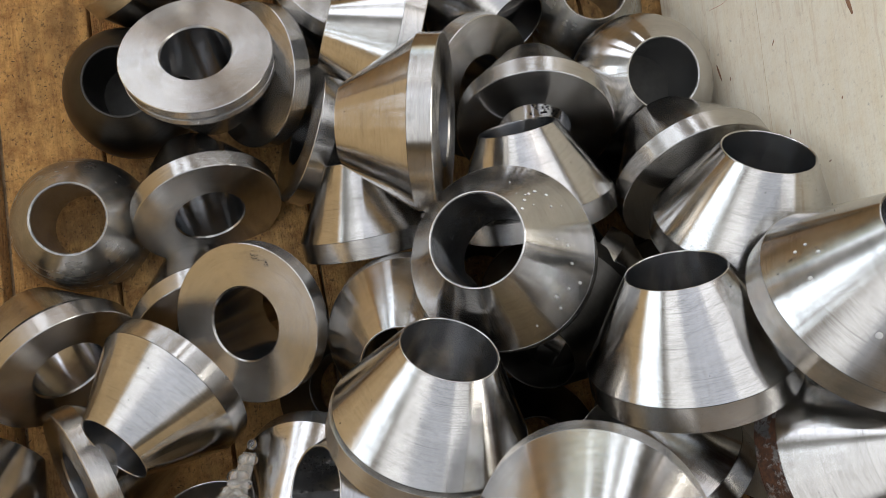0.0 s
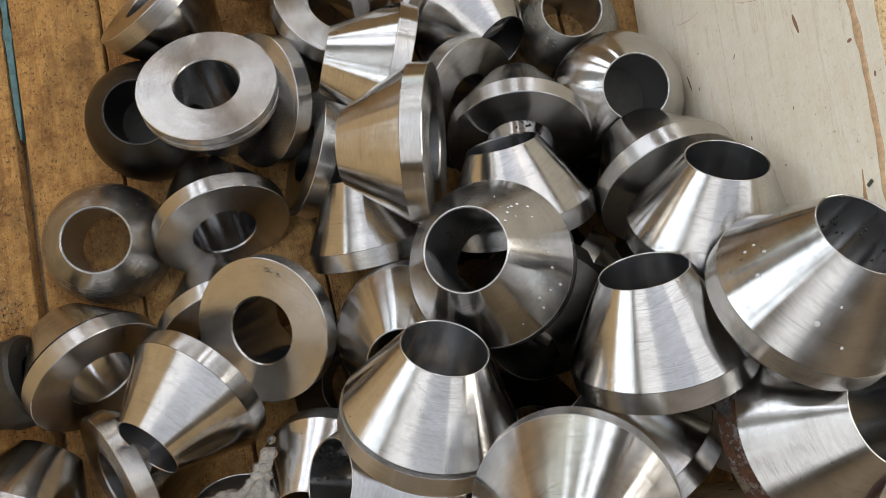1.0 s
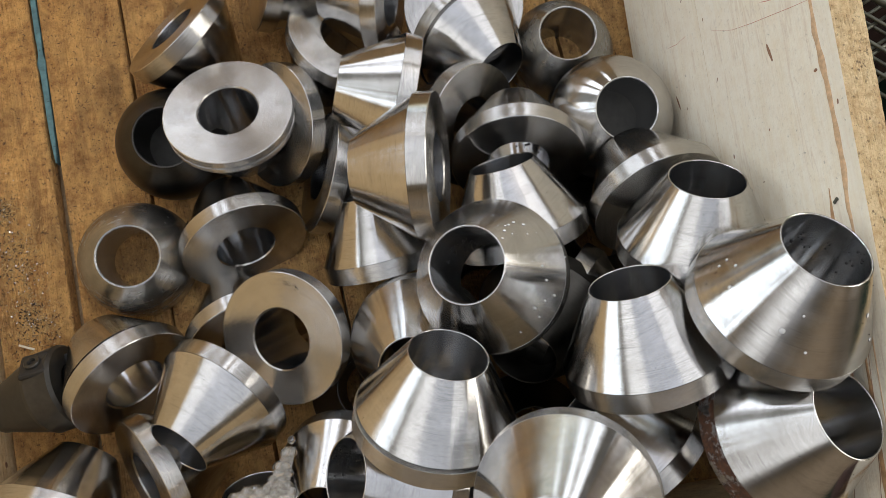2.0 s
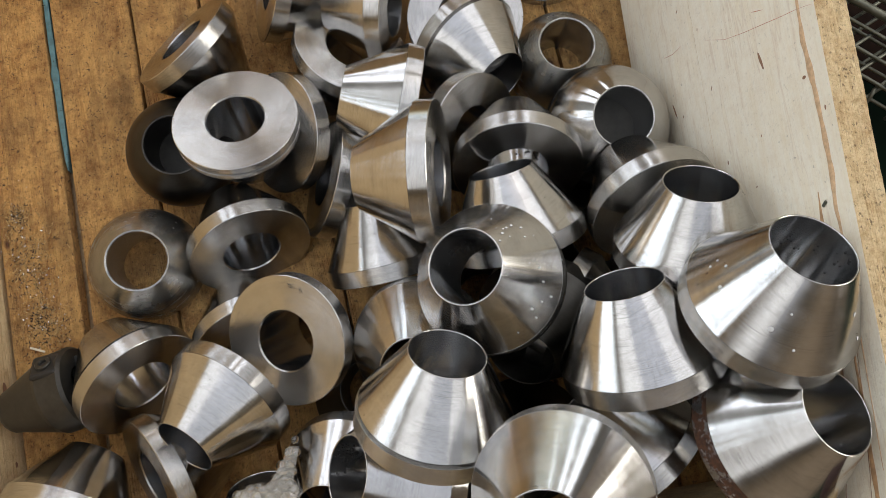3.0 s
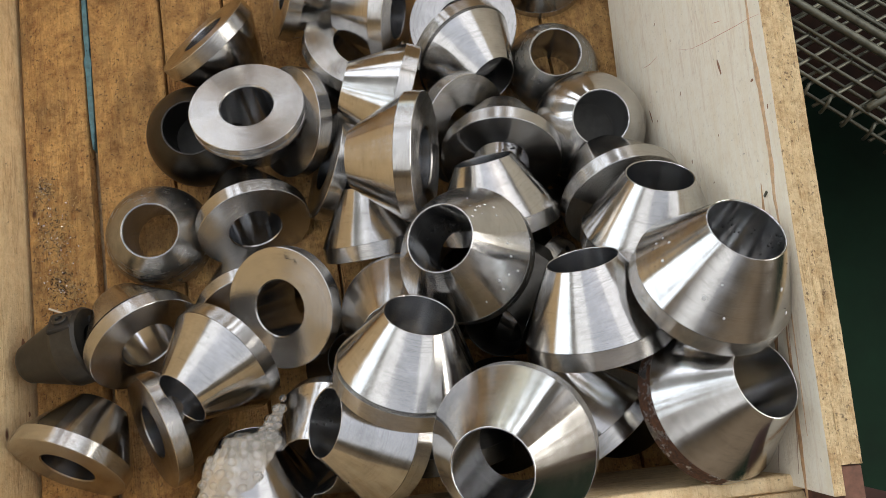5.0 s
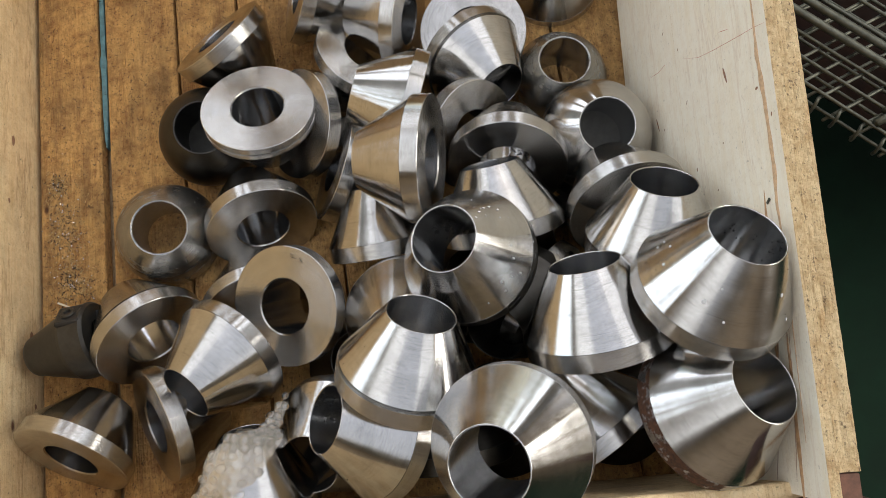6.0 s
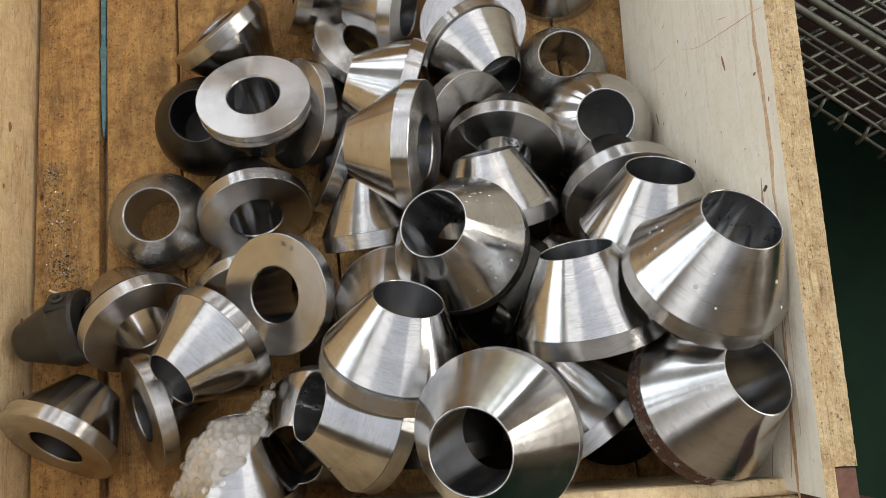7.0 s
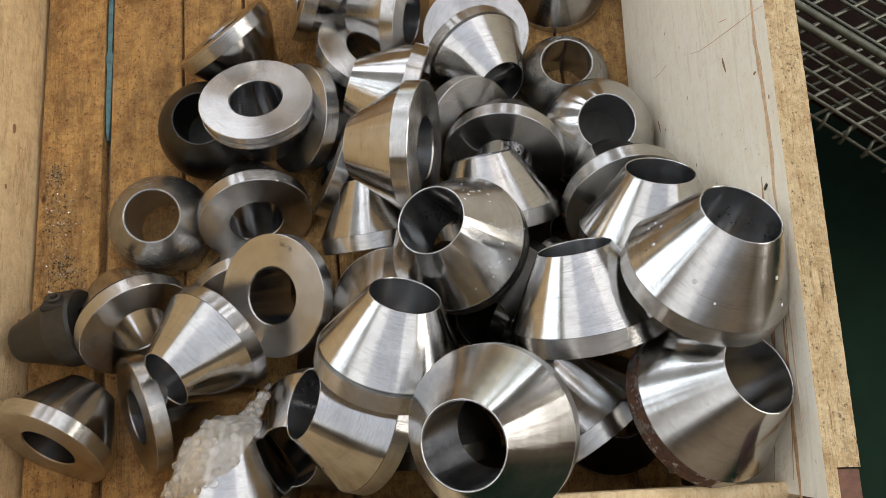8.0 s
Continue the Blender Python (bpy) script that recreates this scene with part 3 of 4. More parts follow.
def lay_cone(base, point, kind, finish_name, label, spin=None):
    """A steel cone whose base centre and pointing direction are given."""
    key = (kind, finish_name)
    if key not in CONES:
        mats = {"bright": (STEEL, COLLAR, BORE), "dark": (DARK, DARK, BORE), "rust": (STEEL, RUST, BORE), "pitted": (STEEL, DARK, BORE), "black": (BLACK_AND_SHADE, BLACK_AND_SHADE, BLACK_AND_SHADE)}[finish_name]
        meshes = cone_meshes(kind)
        for me, mat in zip(meshes, mats):
            me.materials.append(mat)
        CONES[key] = meshes
    thing = tagged(new("steel_cone"), label, "steel cone", "pile of turned steel cones")
    for me in CONES[key]:
        ob = new(me.name.split(".")[0], me)
        ob.parent = thing
    if kind == "barrel":
        part("closed_base", lathe([(0.0002, 0.010, True), (CONE_B, 0.010, True), (CONE_B, 0.012, True), (0.0002, 0.012, True)], 48), OXIDE, thing, "dark grey closed base inside the ring")
    # disc added to the black ring: its dark colour stands in for bore shade
    if finish_name == "black" and kind == "small_barrel":
        part("closed_base", lathe([(0.0002, 0.003, True), (CONE_B, 0.003, True), (CONE_B, 0.005, True), (0.0002, 0.005, True)], 48), OXIDE, thing, "added dark disc standing in for shade down the bore")
    way = Vector(point).normalized()
    u = (Vector((0, 0, 1)) if abs(way.z) < 0.9 else Vector((1, 0, 0))).cross(way).normalized()
    v = way.cross(u)
    turn = Matrix((u, v, way)).transposed().to_4x4()
    if spin is None:
        spin = random.uniform(0, 360)
    thing.matrix_world = Matrix.Translation(base) @ turn @ pose(0, 0, 0, 0, 0, spin)
    if kind in ("plain", "grooved") and finish_name != "black":
        side_specks(thing, 16)
    return thing


def side_radius(h):
    return CONE_R if h < CONE_F else CONE_R + (CONE_S - CONE_R) * (h - CONE_F) / (CONE_H - CONE_F)


def paint_spot(thing, angle, h, size, long=1.0):
    """A dried drop of white paint on the outside of a cone."""
    bm = bmesh.new()
    bmesh.ops.create_uvsphere(bm, u_segments=12, v_segments=6, radius=1.0)
    for q in bm.verts:
        q.co = Vector((q.co.x * (1 + 0.18 * noise.noise(q.co * 1.7 + Vector((angle, h * 100, 0)))), q.co.y, q.co.z))
    ob = part("paint_spot", bm, PAINT, thing, "dried white paint spot")
    size *= 0.8
    slope = math.atan2(CONE_R - CONE_S, CONE_H - CONE_F) if h > CONE_F else 0.0
    r = side_radius(h)
    ob.matrix_basis = pose(0, 0, 0, 0, 0, angle) @ Matrix.Translation((r, 0, h)) @ Matrix.Rotation(-slope, 4, "Y") @ Matrix.Diagonal((0.0003, size, size * long, 1))


def bore_grit(thing, places, count):
    """Black grit stuck to the wall of the bore."""
    bm = bmesh.new()
    for i in range(count):
        a, h = random.choice(places)
        a = radians(a + random.gauss(0, 9))
        h = min(CONE_H - 0.003, max(0.004, h + random.gauss(0, 0.004)))
        s = random.uniform(0.0003, 0.0009)
        box(bm, (s, s * random.uniform(1, 2.2), s * random.uniform(1, 2)), ((CONE_B - 0.0002) * math.cos(a), (CONE_B - 0.0002) * math.sin(a), h), turn=pose(0, 0, 0, 0, 0, math.degrees(a)))
    tagged(part("grit", bm, GRIT, thing, "black grit in the bore", smooth=False), kind="stuff")

def face_specks(thing, clusters):
    """Dark pitting on the flat base of a cone: angle, radius, spread and count of each cluster."""
    bm = bmesh.new()
    for a, r, wide_spread, count in clusters:
        for i in range(count):
            ang = radians(a) + random.gauss(0, wide_spread / r)
            rad = min(CONE_R - 0.0012, r + random.gauss(0, wide_spread * 0.7))
            s = random.uniform(0.0002, 0.0006)
            box(bm, (s, s * random.uniform(1, 2.5), 0.0003), (rad * math.cos(ang), rad * math.sin(ang), -0.00005), turn=pose(0, 0, 0, 0, 0, random.uniform(0, 180)))
    tagged(part("pitting", bm, GRIT, thing, "dark pitting on the ring face", smooth=False), kind="stuff")


def side_specks(thing, count):
    """Small crumbs of swarf and dirt sticking to the outside of a cone."""
    bm = bmesh.new()
    for i in range(count):
        a, h = random.uniform(0, 2 * math.pi), random.uniform(0.002, CONE_H - 0.003)
        r, s = side_radius(h), random.uniform(0.00015, 0.0004)
        slope = math.atan2(CONE_R - CONE_S, CONE_H - CONE_F) if h > CONE_F else 0.0
        m = pose(0, 0, 0, 0, 0, math.degrees(a)) @ Matrix.Translation((r, 0, h)) @ Matrix.Rotation(-slope, 4, "Y")
        box(bm, (0.0004, s, s * random.uniform(1, 3)), m.translation, turn=m.to_3x3().to_4x4())
    tagged(part("specks", bm, GRIT, thing, "dark specks of dirt on the steel", smooth=False), kind="stuff")


# ---- the steel cones, each laid by its base centre and the way its narrow end points ----
lay_cone((-0.1243, 0.2582, 0.0990), (-0.054, -0.300, -0.952), "stepped", "bright", "bright turned steel cone lying upside down, flat ring face up")
lay_cone((-0.1719, 0.3739, 0.0609), (0.484, -0.581, -0.654), "plain", "bright", "turned steel cone leaning on the planks beside the pile")
lay_cone((-0.1989, 0.2697, 0.0075), (0.082, -0.206, 0.975), "small_barrel", "black", "dark scaled steel ring with rounded side, hole up")
lay_cone((0.0013, 0.3209, 0.0709), (-0.425, -0.228, -0.876), "plain", "bright", "turned steel cone upside down in the pile, wide base up")
lay_cone((-0.2544, 0.1584, 0.0044), (0.127, -0.143, 0.982), "small_barrel", "dark", "dark scaled steel ring with rounded side, standing on the planks")
lay_cone((0.0513, 0.3481, 0.0786), (-0.922, 0.358, -0.148), "plain", "bright", "turned steel cone lying on its side in the pile")
lay_cone((0.0435, 0.2274, 0.1010), (-0.919, 0.358, 0.162), "plain", "bright", "turned steel cone lying on its side in the pile")
lay_cone((0.0496, 0.1359, 0.1813), (-0.958, 0.225, -0.177), "plain", "bright", "turned steel cone lying on its side on top")
lay_cone((0.1123, 0.3106, 0.0499), (0.394, -0.850, 0.350), "grooved", "bright", "turned steel cone lying on its side in the pile")
lay_cone((0.1214, 0.3299, 0.0669), (0.055, 0.119, -0.991), "plain", "bright", "turned steel cone upside down in the pile, wide base up")
lay_cone((0.1020, 0.2023, 0.0666), (-0.579, 0.559, -0.593), "plain", "bright", "turned steel cone upside down in the pile, wide base up")
tipped_cone = lay_cone((0.1249, 0.1409, 0.1172), (0.207, 0.884, -0.418), "plain", "bright", "turned steel cone lying on its side in the pile", 0)
lay_cone((0.1102, 0.0738, 0.1214), (-0.092, 0.891, 0.445), "plain", "bright", "turned steel cone lying on its side in the pile")
lay_cone((0.2296, 0.1800, 0.0610), (0.024, -0.195, 0.981), "barrel", "bright", "rounded turned steel ring beside the pale side board")
lay_cone((0.2180, 0.2790, -0.0063), (-0.000, -0.000, 1.000), "small_barrel", "dark", "dark rounded steel ring near the side board")
lay_cone((0.2342, 0.4190, -0.0006), (-0.050, -0.052, 0.997), "plain", "bright", "turned steel cone in the pile, narrow open end up")
lay_cone((-0.1414, 0.1382, 0.0465), (-0.219, 0.909, -0.355), "plain", "bright", "turned steel cone lying on its side in the pile")
stained_cone = lay_cone((-0.1160, 0.0367, 0.1019), (0.424, 0.244, -0.872), "plain", "bright", "turned steel cone upside down, stained ring face up", 0)
lay_cone((-0.1573, 0.0505, 0.0258), (-0.207, 0.870, -0.447), "plain", "bright", "turned steel cone lying on its side in the pile")
lay_cone((-0.0573, 0.1959, 0.0513), (0.863, -0.304, -0.403), "plain", "bright", "turned steel cone lying on its side in the pile")
lay_cone((-0.0078, 0.0861, 0.0701), (-0.050, 0.929, 0.366), "plain", "bright", "turned steel cone lying on its side in the pile")
lay_cone((0.0046, 0.0108, 0.0972), (-0.166, -0.418, 0.893), "plain", "bright", "turned steel cone in the pile, narrow open end up")
splashed_cone = lay_cone((0.0715, 0.0371, 0.1784), (-0.360, 0.081, 0.929), "plain", "pitted", "turned steel cone with white paint splashes, hole up", 0)
lay_cone((0.1614, -0.0570, 0.2174), (-0.101, 0.883, 0.459), "plain", "bright", "turned steel cone resting on the pile")
spotted_cone = lay_cone((0.2386, -0.0389, 0.2629), (0.252, 0.428, 0.868), "plain", "bright", "bright turned steel cone with white paint spots by the side board", 0)
lay_cone((-0.0019, -0.0632, 0.1947), (0.320, 0.695, 0.644), "grooved", "bright", "turned steel cone with a grooved collar, leaning on others")
lay_cone((0.0751, -0.1246, 0.2547), (-0.350, -0.193, 0.917), "plain", "bright", "bright turned steel cone on top, hole towards the end board")
lay_cone((0.2271, -0.1239, 0.2238), (0.429, 0.175, 0.886), "plain", "rust", "turned steel cone with a rusted collar, leaning on the side board")
lay_cone((0.2319, 0.0217, 0.1754), (0.127, 0.676, 0.726), "plain", "bright", "turned steel cone in the pile, narrow open end up")
lay_cone((0.2319, 0.0716, 0.1377), (-0.071, 0.885, -0.460), "plain", "bright", "turned steel cone lying on its side in the pile")
lay_cone((-0.1724, 0.0068, 0.0778), (-0.611, -0.597, 0.519), "plain", "bright", "turned steel cone lying on its side in the pile")
lay_cone((-0.2643, 0.0320, 0.0515), (-0.534, 0.787, -0.309), "grooved", "bright", "turned steel cone lying on its side in the pile")
lay_cone((-0.3560, -0.0765, 0.0500), (0.366, 0.819, -0.442), "plain", "bright", "turned steel cone lying on its side in the pile")
lay_cone((-0.2686, -0.0559, 0.0505), (0.810, 0.286, -0.512), "plain", "bright", "turned steel cone lying on its side in the pile")
lay_cone((-0.0850, -0.0872, 0.0540), (-0.302, -0.428, 0.852), "plain", "bright", "turned steel cone in the pile, narrow open end up")
gritty_cone = lay_cone((-0.0193, -0.0996, 0.1557), (-0.770, 0.240, 0.591), "plain", "bright", "turned steel cone in the pile, narrow open end up", 0)
lay_cone((0.1560, -0.1320, 0.1520), (-0.480, 0.860, 0.170), "plain", "bright", "turned steel cone lying on its side in the pile")
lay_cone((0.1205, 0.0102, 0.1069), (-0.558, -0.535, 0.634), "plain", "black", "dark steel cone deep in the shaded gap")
lay_cone((0.1288, 0.0133, 0.1011), (0.713, -0.682, 0.163), "plain", "bright", "turned steel cone lying on its side in the pile")
lay_cone((-0.0900, 0.2489, 0.0622), (0.727, 0.121, -0.676), "plain", "bright", "turned steel cone upside down in the pile, wide base up")
lay_cone((-0.0705, 0.4059, 0.0813), (0.902, -0.156, -0.402), "plain", "bright", "turned steel cone lying on its side in the pile")
lay_cone((-0.1640, -0.1450, 0.0790), (0.097, 0.895, 0.435), "plain", "bright", "turned steel cone lying on its side in the pile")
# filler cones added under the pile; their black paints the shade of its gaps
lay_cone((0.0850, -0.1000, 0.0000), (0.000, 0.000, 1.000), "plain", "black", "filler steel cone low in the pile, blackened as gap shade")
lay_cone((0.2050, -0.1050, 0.0000), (0.000, 0.000, 1.000), "plain", "black", "filler steel cone low in the pile, blackened as gap shade")
lay_cone((0.0242, -0.1321, 0.1083), (0.012, 0.980, 0.198), "plain", "black", "filler steel cone low in the pile, blackened as gap shade")
lay_cone((-0.0518, -0.0212, 0.0032), (0.000, 0.000, 1.000), "plain", "black", "filler steel cone low in the pile, blackened as gap shade")
lay_cone((0.1945, 0.0744, 0.0036), (0.000, 0.000, 1.000), "plain", "black", "filler steel cone low in the pile, blackened as gap shade")
lay_cone((0.0760, 0.0450, 0.0000), (0.000, 0.050, 1.000), "plain", "black", "filler steel cone low in the pile, blackened as gap shade")
lay_cone((0.2360, 0.1860, 0.0000), (0.030, -0.050, 1.000), "plain", "black", "filler steel cone low in the pile, blackened as gap shade")

# ---- marks on the cones ----
face_specks(stained_cone, ((56.8, 0.0528, 0.0028, 34), (66.6, 0.0514, 0.002, 16), (125.6, 0.0594, 0.0012, 7), (160.5, 0.0609, 0.0012, 7)))
for a, h, s in ((2.4, 0.0371, 0.0011), (12.2, 0.0417, 0.0014), (26.3, 0.0342, 0.0016), (74.3, 0.0367, 0.0022), (149.2, 0.0458, 0.0019), (156.4, 0.0259, 0.0017), (81.9, 0.0486, 0.0010), (94.8, 0.0301, 0.0012), (5.2, 0.0322, 0.0012)):
    paint_spot(spotted_cone, a, h, s)
for a, h, s in ((120.6, 0.0579, 0.0012), (125.8, 0.0499, 0.0012), (126.2, 0.0435, 0.0013), (119.9, 0.0379, 0.0012), (86.2, 0.0135, 0.0010), (77.4, 0.0377, 0.0009), (65.8, 0.0333, 0.0011), (56.1, 0.0234, 0.0012), (49.6, 0.0294, 0.0009), (36.2, 0.0264, 0.0010), (40.4, 0.0340, 0.0013), (17.3, 0.0279, 0.0008), (110.9, 0.0650, 0.0010)):
    paint_spot(splashed_cone, a, h, s, 1.6)
for i in range(7):
    paint_spot(splashed_cone, random.uniform(80, 150), random.uniform(0.02, 0.066), random.uniform(0.0004, 0.0008), random.uniform(1, 2))
bore_grit(splashed_cone, ((-152, 0.035), (-155, 0.026), (-166, 0.02), (-165, 0.012), (-140, 0.036)), 90)
bore_grit(gritty_cone, ((-121, 0.062), (-119, 0.054), (-110, 0.047), (-103, 0.054)), 110)
bore_grit(spotted_cone, ((-84, 0.043), (-80, 0.037), (-154, 0.053), (-129, 0.046), (-120, 0.049), (-158, 0.063)), 26)
bore_grit(tipped_cone, ((-110, 0.060), (-124, 0.051), (-140, 0.036)), 80)


# ---- black tool holder by the side board ----
def tool_holder():
    tool = tagged(new("tool_holder"), "black oxide tapered tool holder with two clamp screws on the planks", "tool holder")
    prof = []
    for i in range(9):
        a = i / 8 * math.pi / 2
        prof.append((0.010 + 0.012 * math.sin(a), 0.010 * (1 - math.cos(a)), False))
    prof = [(0.0001, 0.0, False)] + prof + [(0.0375, 0.052, True), (0.0395, 0.056, True), (0.0398, 0.078, True), (0.037, 0.081, True), (0.020, 0.081, True), (0.019, 0.070, True), (0.0001, 0.070, True)]
    part("body", lathe(prof, 64), OXIDE, tool)
    for ang in (52, -50):
        pk = box(bmesh.new(), (0.007, 0.027, 0.026), (0, 0, 0), 0.003)
        pocket = part("screw_pocket", pk, BLACK, tool, "recessed black screw seat", smooth=False)
        m = pose(0, 0, 0, 0, 0, ang) @ Matrix.Translation((0.0375, 0, 0.066)) @ Matrix.Rotation(radians(-8), 4, "Y")
        pocket.matrix_basis = m
        ring = lathe([(0.0034, 0.0, True), (0.0074, 0.0, True), (0.0074, 0.0022, True), (0.0066, 0.0030, True), (0.0040, 0.0030, True), (0.0034, 0.0010, True)], 24)
        screw = part("clamp_screw", ring, OXIDE, pocket, "socket head screw")
        screw.matrix_basis = Matrix.Translation((0.0032, 0, 0)) @ Matrix.Rotation(radians(90), 4, "Y")
    jaw = box(bmesh.new(), (0.030, 0.010, 0.012), (0.014, 0, 0.080), 0.002)
    part("jaw", jaw, BLACK, tool, "dark slotted jaw", smooth=False)
    way = Vector((0.93, 0.12, 0.10)).normalized()
    u = Vector((0, 0, 1)).cross(way).normalized()
    turn = Matrix((u, way.cross(u), way)).transposed().to_4x4()
    tool.matrix_world = Matrix.Translation((-0.4035, 0.037, 0.033)) @ turn
    return tool


tool_holder()


# ---- crumpled bubble film over a cone ----
def bubble_film():
    film = tagged(new("bubble_wrap"), "crumpled clear bubble film tucked between the cones", "bubble wrap")
    path_pts = [Vector(p) for p in ((-0.1217, -0.0461, 0.095), (-0.1314, -0.0708, 0.118), (-0.135, -0.0822, 0.136), (-0.1454, -0.085, 0.148), (-0.162, -0.103, 0.149), (-0.1808, -0.1276, 0.143), (-0.1977, -0.1422, 0.13))]
    widths = (0.004, 0.006, 0.009, 0.025, 0.028, 0.021, 0.017)

    def surface(u, v):
        s = u * (len(path_pts) - 1)
        i = min(int(s), len(path_pts) - 2)
        f = s - i
        c = path_pts[i].lerp(path_pts[i + 1], f)
        w = widths[i] * (1 - f) + widths[i + 1] * f
        side = Vector((0.97, -0.24, 0.0))
        p = c + side * (w * v) + Vector((0, 0, -0.35 * w * v * v))
        p += Vector((0, 0, 1)) * 0.0035 * noise.noise(p * 70) + side * 0.003 * noise.noise(p * 45 + Vector((3, 1, 7)))
        return p

    bm = bmesh.new()
    nu, nv = 48, 20
    grid = [[bm.verts.new(surface(0.06 + 0.94 * i / nu, -1 + 2 * j / nv)) for j in range(nv + 1)] for i in range(nu + 1)]
    for i in range(nu):
        for j in range(nv):
            bm.faces.new((grid[i][j], grid[i + 1][j], grid[i + 1][j + 1], grid[i][j + 1]))
    sheet = part("sheet", bm, FILM, film)
    solid = sheet.modifiers.new("thickness", "SOLIDIFY")
    solid.thickness = 0.0004
    bub = bmesh.new()
    bmesh.ops.create_uvsphere(bub, u_segments=12, v_segments=8, radius=0.0046)
    for q in bub.verts:
        q.co.z *= 0.75
    me = bpy.data.meshes.new("bubble")
    bub.to_mesh(me)
    bub.free()
    me.materials.append(BUBBLE)
    for p in me.polygons:
        p.use_smooth = True
    rows = 16
    for i in range(rows):
        u = (i + 0.5) / rows
        k = u * (len(widths) - 1)
        w = widths[min(int(k), 5)] * (1 - k % 1) + widths[min(int(k) + 1, 6)] * (k % 1)
        n = max(1, int(2 * w / 0.0098) + (w < 0.01))
        for j in range(n):
            v = 0 if n == 1 else -1 + 2 * (j + 0.25 + 0.5 * (i % 2)) / n
            p = surface(u, v)
            a, b = surface(min(1, u + 0.01), v), surface(u, v + 0.03)
            nrm = (b - p).cross(a - p).normalized()
            if nrm.z < 0:
                nrm = -nrm
            ob = new("bubble", me)
            ob.parent = film
            ob.matrix_basis = Matrix.Translation(p + nrm * 0.0012) @ nrm.to_track_quat("Z", "Y").to_matrix().to_4x4() @ Matrix.Diagonal((random.uniform(0.8, 1.1), random.uniform(0.8, 1.1), random.uniform(0.6, 1.2), 1))
    return film


bubble_film()


# ---- wire basket standing beside the crate ----
def rod(bm, a, b, r, seg=10):
    a, b = Vector(a), Vector(b)
    d = b - a
    m = Matrix.Translation((a + b) / 2) @ d.to_track_quat("Z", "Y").to_matrix().to_4x4()
    bmesh.ops.create_cone(bm, cap_ends=True, segments=seg, radius1=r, radius2=r, depth=d.length, matrix=m)


def tube(bm, pts, r, seg=10):
    """A round bar swept smoothly through pts."""
    rings = []
    for i, p in enumerate(pts):
        d = (pts[min(i + 1, len(pts) - 1)] - pts[max(i - 1, 0)]).normalized()
        u = d.cross(Vector((0.3, 0.2, 0.93))).normalized()
        v = d.cross(u)
        rings.append([bm.verts.new(p + r * (u * math.cos(2 * math.pi * k / seg) + v * math.sin(2 * math.pi * k / seg))) for k in range(seg)])
    for a, b in zip(rings, rings[1:]):
        for k in range(seg):
            bm.faces.new((a[k], a[(k + 1) % seg], b[(k + 1) % seg], b[k]))
    bm.faces.new(rings[0])
    bm.faces.new(rings[-1])
    bmesh.ops.recalc_face_normals(bm, faces=bm.faces)


def wire_basket():
    basket = tagged(new("wire_basket"), "galvanised wire mesh basket standing beside the crate", "wire basket")
    z = -0.10
    o = Vector((0.592, 0.256, z))
    da, db = Vector((0.69, -0.724, 0)).normalized(), Vector((0.94, 0.342, 0)).normalized()
    na = Vector((0.724, 0.69, 0)).normalized()
    step = na * (0.031 / 1.0)
    # long wires; the first one is the edge of the panel
    for i in range(11):
        p = o + step * i
        bm = bmesh.new()
        rod(bm, p - da * 0.30, p + da * 0.60, 0.0026)
        part("wire", bm, WIRE, basket)
    for i in range(15):
        p = o + da * (0.033 * i - 0.20) - db * 0.006 + Vector((0, 0, -0.0057))
        bm = bmesh.new()
        # the end curls down round the edge wire
        curl = [p + Vector((-0.55, -0.83, 0)) * (0.013 * math.sin(k * 0.3)) + Vector((0, 0, -0.018 * (1 - math.cos(k * 0.3)))) for k in range(7)]
        tube(bm, curl[::-1] + [p + db * d for d in (0.01, 0.12, 0.24, 0.36)], 0.0025)
        part("cross_wire", bm, WIRE, basket)
    # the second mesh layer, deeper in the basket
    for i in range(8):
        p = o + na * (0.020 + 0.040 * i) + Vector((0, 0, -0.062))
        bm = bmesh.new()
        rod(bm, p - da * 0.28, p + da * 0.58, 0.0026)
        part("lower_wire", bm, WIRE, basket)
    for i in range(12):
        p = o + da * (0.045 * i - 0.20) + na * 0.012 + Vector((0, 0, -0.068))
        bm = bmesh.new()
        rod(bm, p, p + db * 0.34, 0.0026)
        part("lower_cross_wire", bm, WIRE, basket)
    # two thick rim rods that bend round into a handle
    for off, zz in ((0.081, 0.010), (0.100, 0.014)):
        bm = bmesh.new()
        p = o + na * off + Vector((0, 0, zz))
        end = p + da * 0.085
        bend = [end + Vector(q) for q in ((0.007, -0.001, 0), (0.012, -0.006, -0.001), (0.012, -0.014, -0.002), (0.006, -0.020, -0.003))]
        tube(bm, [p - da * 0.34, p - da * 0.1, end] + bend + [bend[-1] - db * 0.03, bend[-1] - db * 0.078], 0.0056, 14)
        part("rim_rod", bm, WIRE, basket)
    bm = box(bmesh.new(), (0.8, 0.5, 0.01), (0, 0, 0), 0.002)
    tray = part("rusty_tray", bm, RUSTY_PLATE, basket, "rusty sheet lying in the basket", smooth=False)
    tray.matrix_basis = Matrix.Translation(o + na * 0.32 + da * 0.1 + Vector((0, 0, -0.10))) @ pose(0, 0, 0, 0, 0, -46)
    for s in (-0.25, 0.5):
        for k in (0.0, 0.31):
            bm = bmesh.new()
            p = o + da * s + na * k
            rod(bm, (p.x, p.y, FLOOR_Z), (p.x, p.y, z - 0.006), 0.006)
            part("leg", bm, WIRE, basket)


wire_basket()


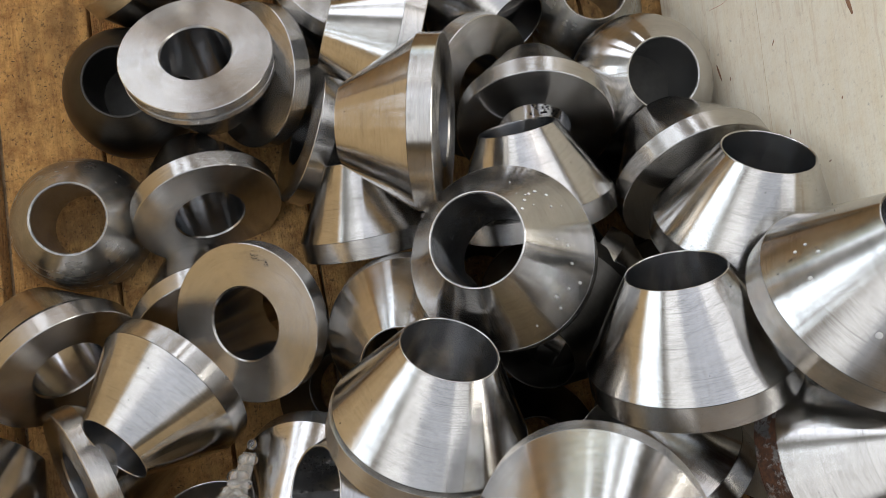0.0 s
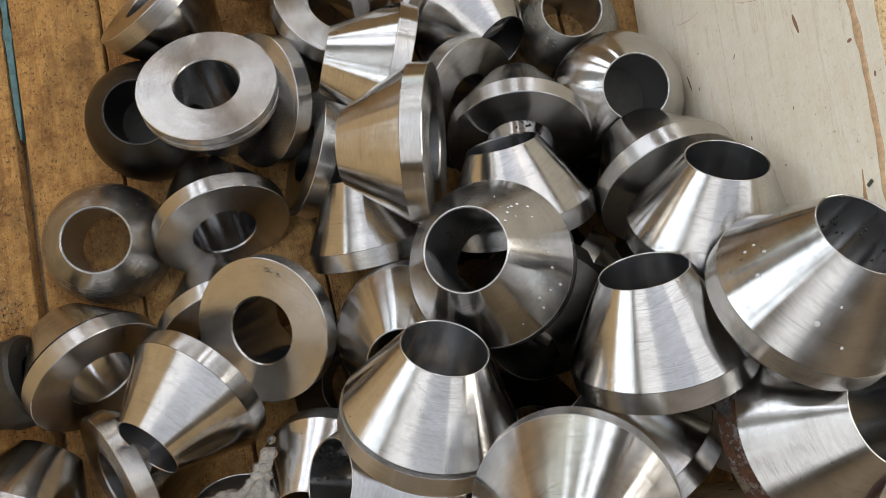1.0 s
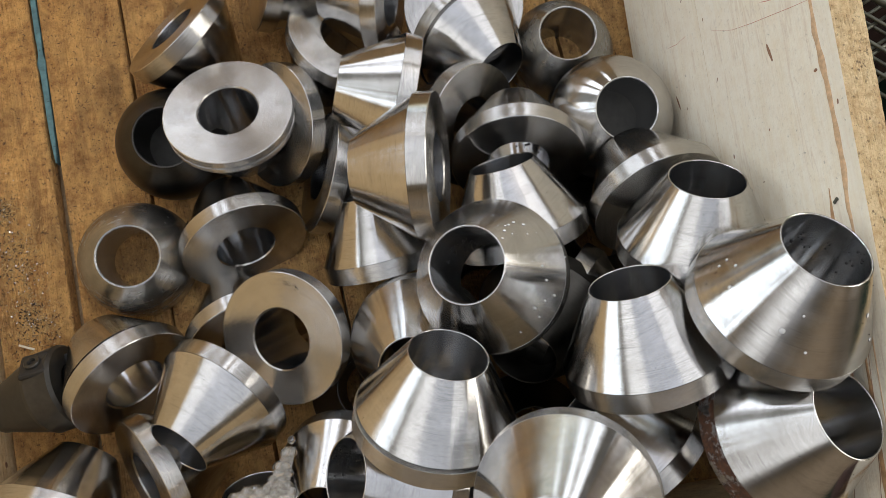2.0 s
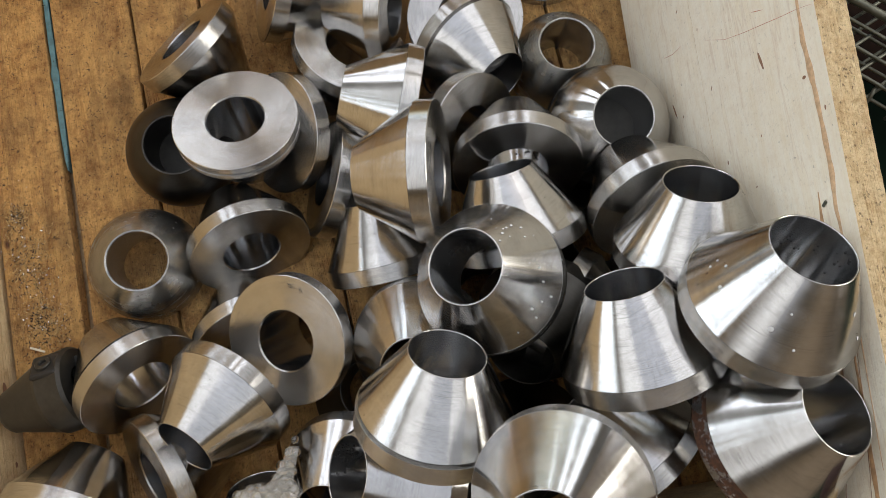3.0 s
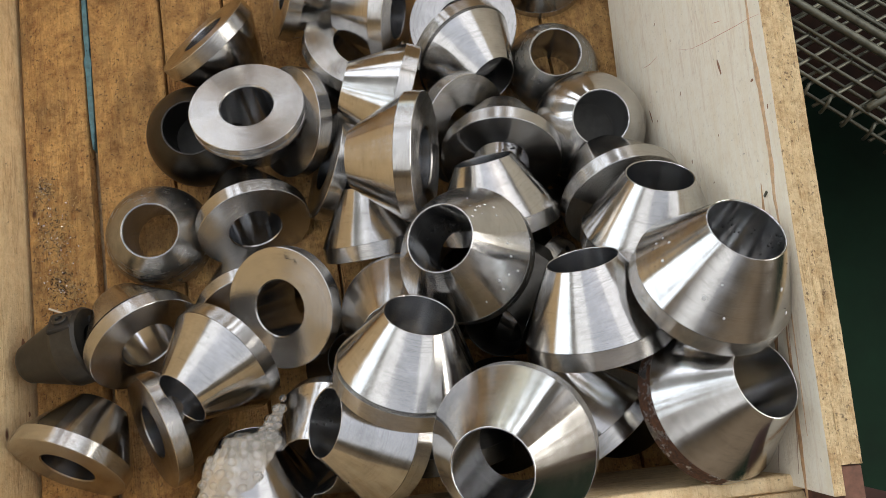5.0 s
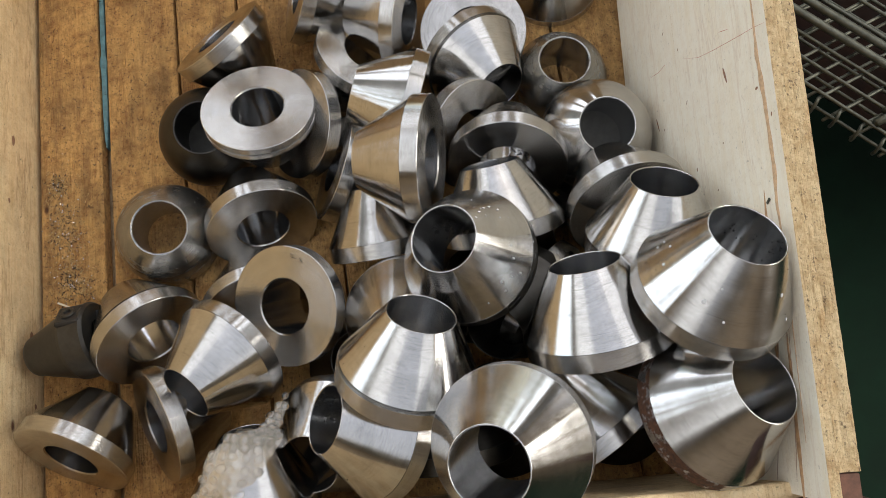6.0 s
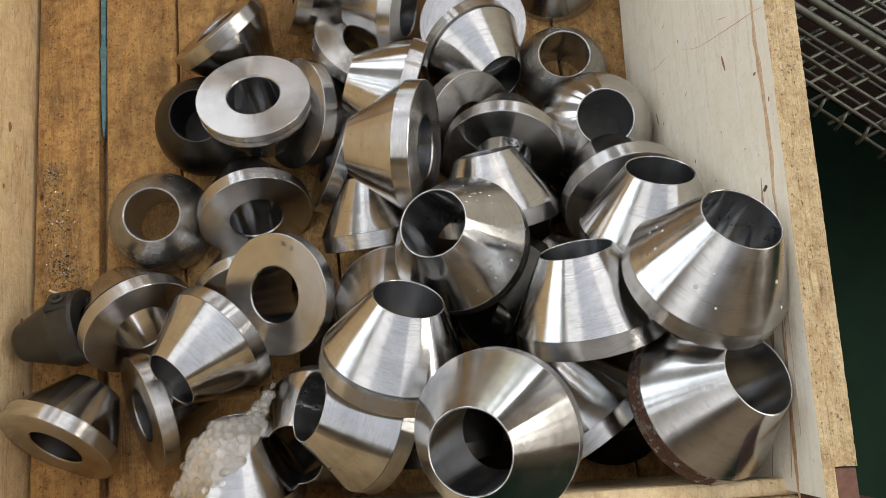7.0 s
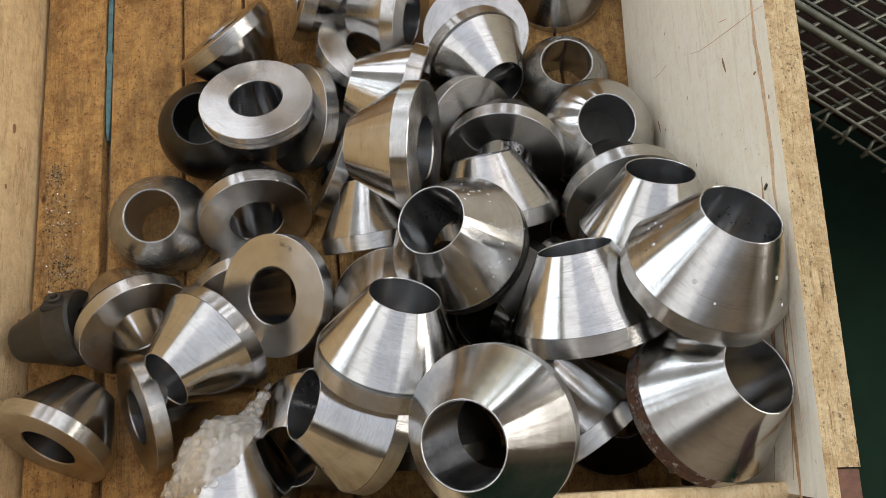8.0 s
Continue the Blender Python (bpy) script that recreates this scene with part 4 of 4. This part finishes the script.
# ---- crumbs and swarf on the planks ----
def litter(name, mat, count, label, spread_fn, size, curl):
    bm = bmesh.new()
    for i in range(count):
        x, y = spread_fn()
        s = random.uniform(*size)
        m = pose(x, y, s * 0.8 + 0.0003, random.uniform(-85, 85), random.uniform(-60, 60), random.uniform(0, 360))
        if curl:
            n, r = 5, s
            for k in range(n):
                a0, a1 = k * 0.6, (k + 1) * 0.6
                q = [Vector((r * math.cos(a), r * math.sin(a), h + 0.0004 * a)) for a in (a0, a1) for h in (0, s * 0.55)]
                vs = [bm.verts.new(m @ p) for p in (q[0], q[2], q[3], q[1])]
                bm.faces.new(vs)
        else:
            box(bm, (s * random.uniform(1, 6), s * random.uniform(0.4, 0.8), s * 0.5), (x, y, s * 0.3), turn=pose(0, 0, 0, random.uniform(-15, 15), random.uniform(-15, 15), random.uniform(0, 360)))
    return tagged(finish(name, bm, mat, smooth=False), label, kind="stuff")


CLUMPS = ((-0.389, 0.244, 0.006, 0.008), (-0.384, 0.207, 0.011, 0.012), (-0.379, 0.18, 0.012, 0.012), (-0.373, 0.133, 0.009, 0.01), (-0.369, 0.115, 0.012, 0.008), (-0.375, 0.165, 0.018, 0.05))


def heap():
    while True:
        cx, cy, sx, sy = random.choice(CLUMPS)
        x, y = random.gauss(cx, sx), random.gauss(cy, sy)
        if -0.4075 < x < -0.337:
            return x, y


def wide():
    return random.uniform(-0.408, -0.17), random.uniform(-0.12, 0.50)


litter("steel_swarf", SWARF, 330, "bright steel swarf curls scattered on the planks", heap, (0.0007, 0.0019), True)
litter("dark_swarf", BLACK, 430, "small dark swarf curls among the bright swarf", heap, (0.0006, 0.0017), True)
litter("dark_swarf", BLACK, 260, "small dark swarf curls on the planks", wide, (0.0006, 0.0014), True)
litter("wood_crumbs", CHIP, 700, "straw-coloured wood fibres scattered on the planks", heap, (0.0005, 0.0015), False)
litter("dark_crumbs", GRIT, 700, "dark specks of dirt on the planks", wide, (0.00025, 0.0008), False)
bm = box(bmesh.new(), (0.016, 0.0022, 0.0012), (0, 0, 0), 0.0004)
ob = tagged(finish("wood_splinter", bm, PINE, smooth=False), "pale wood splinter on the planks", "splinter")
ob.matrix_world = pose(-0.383, 0.098, 0.0022, 0, 4, -28)
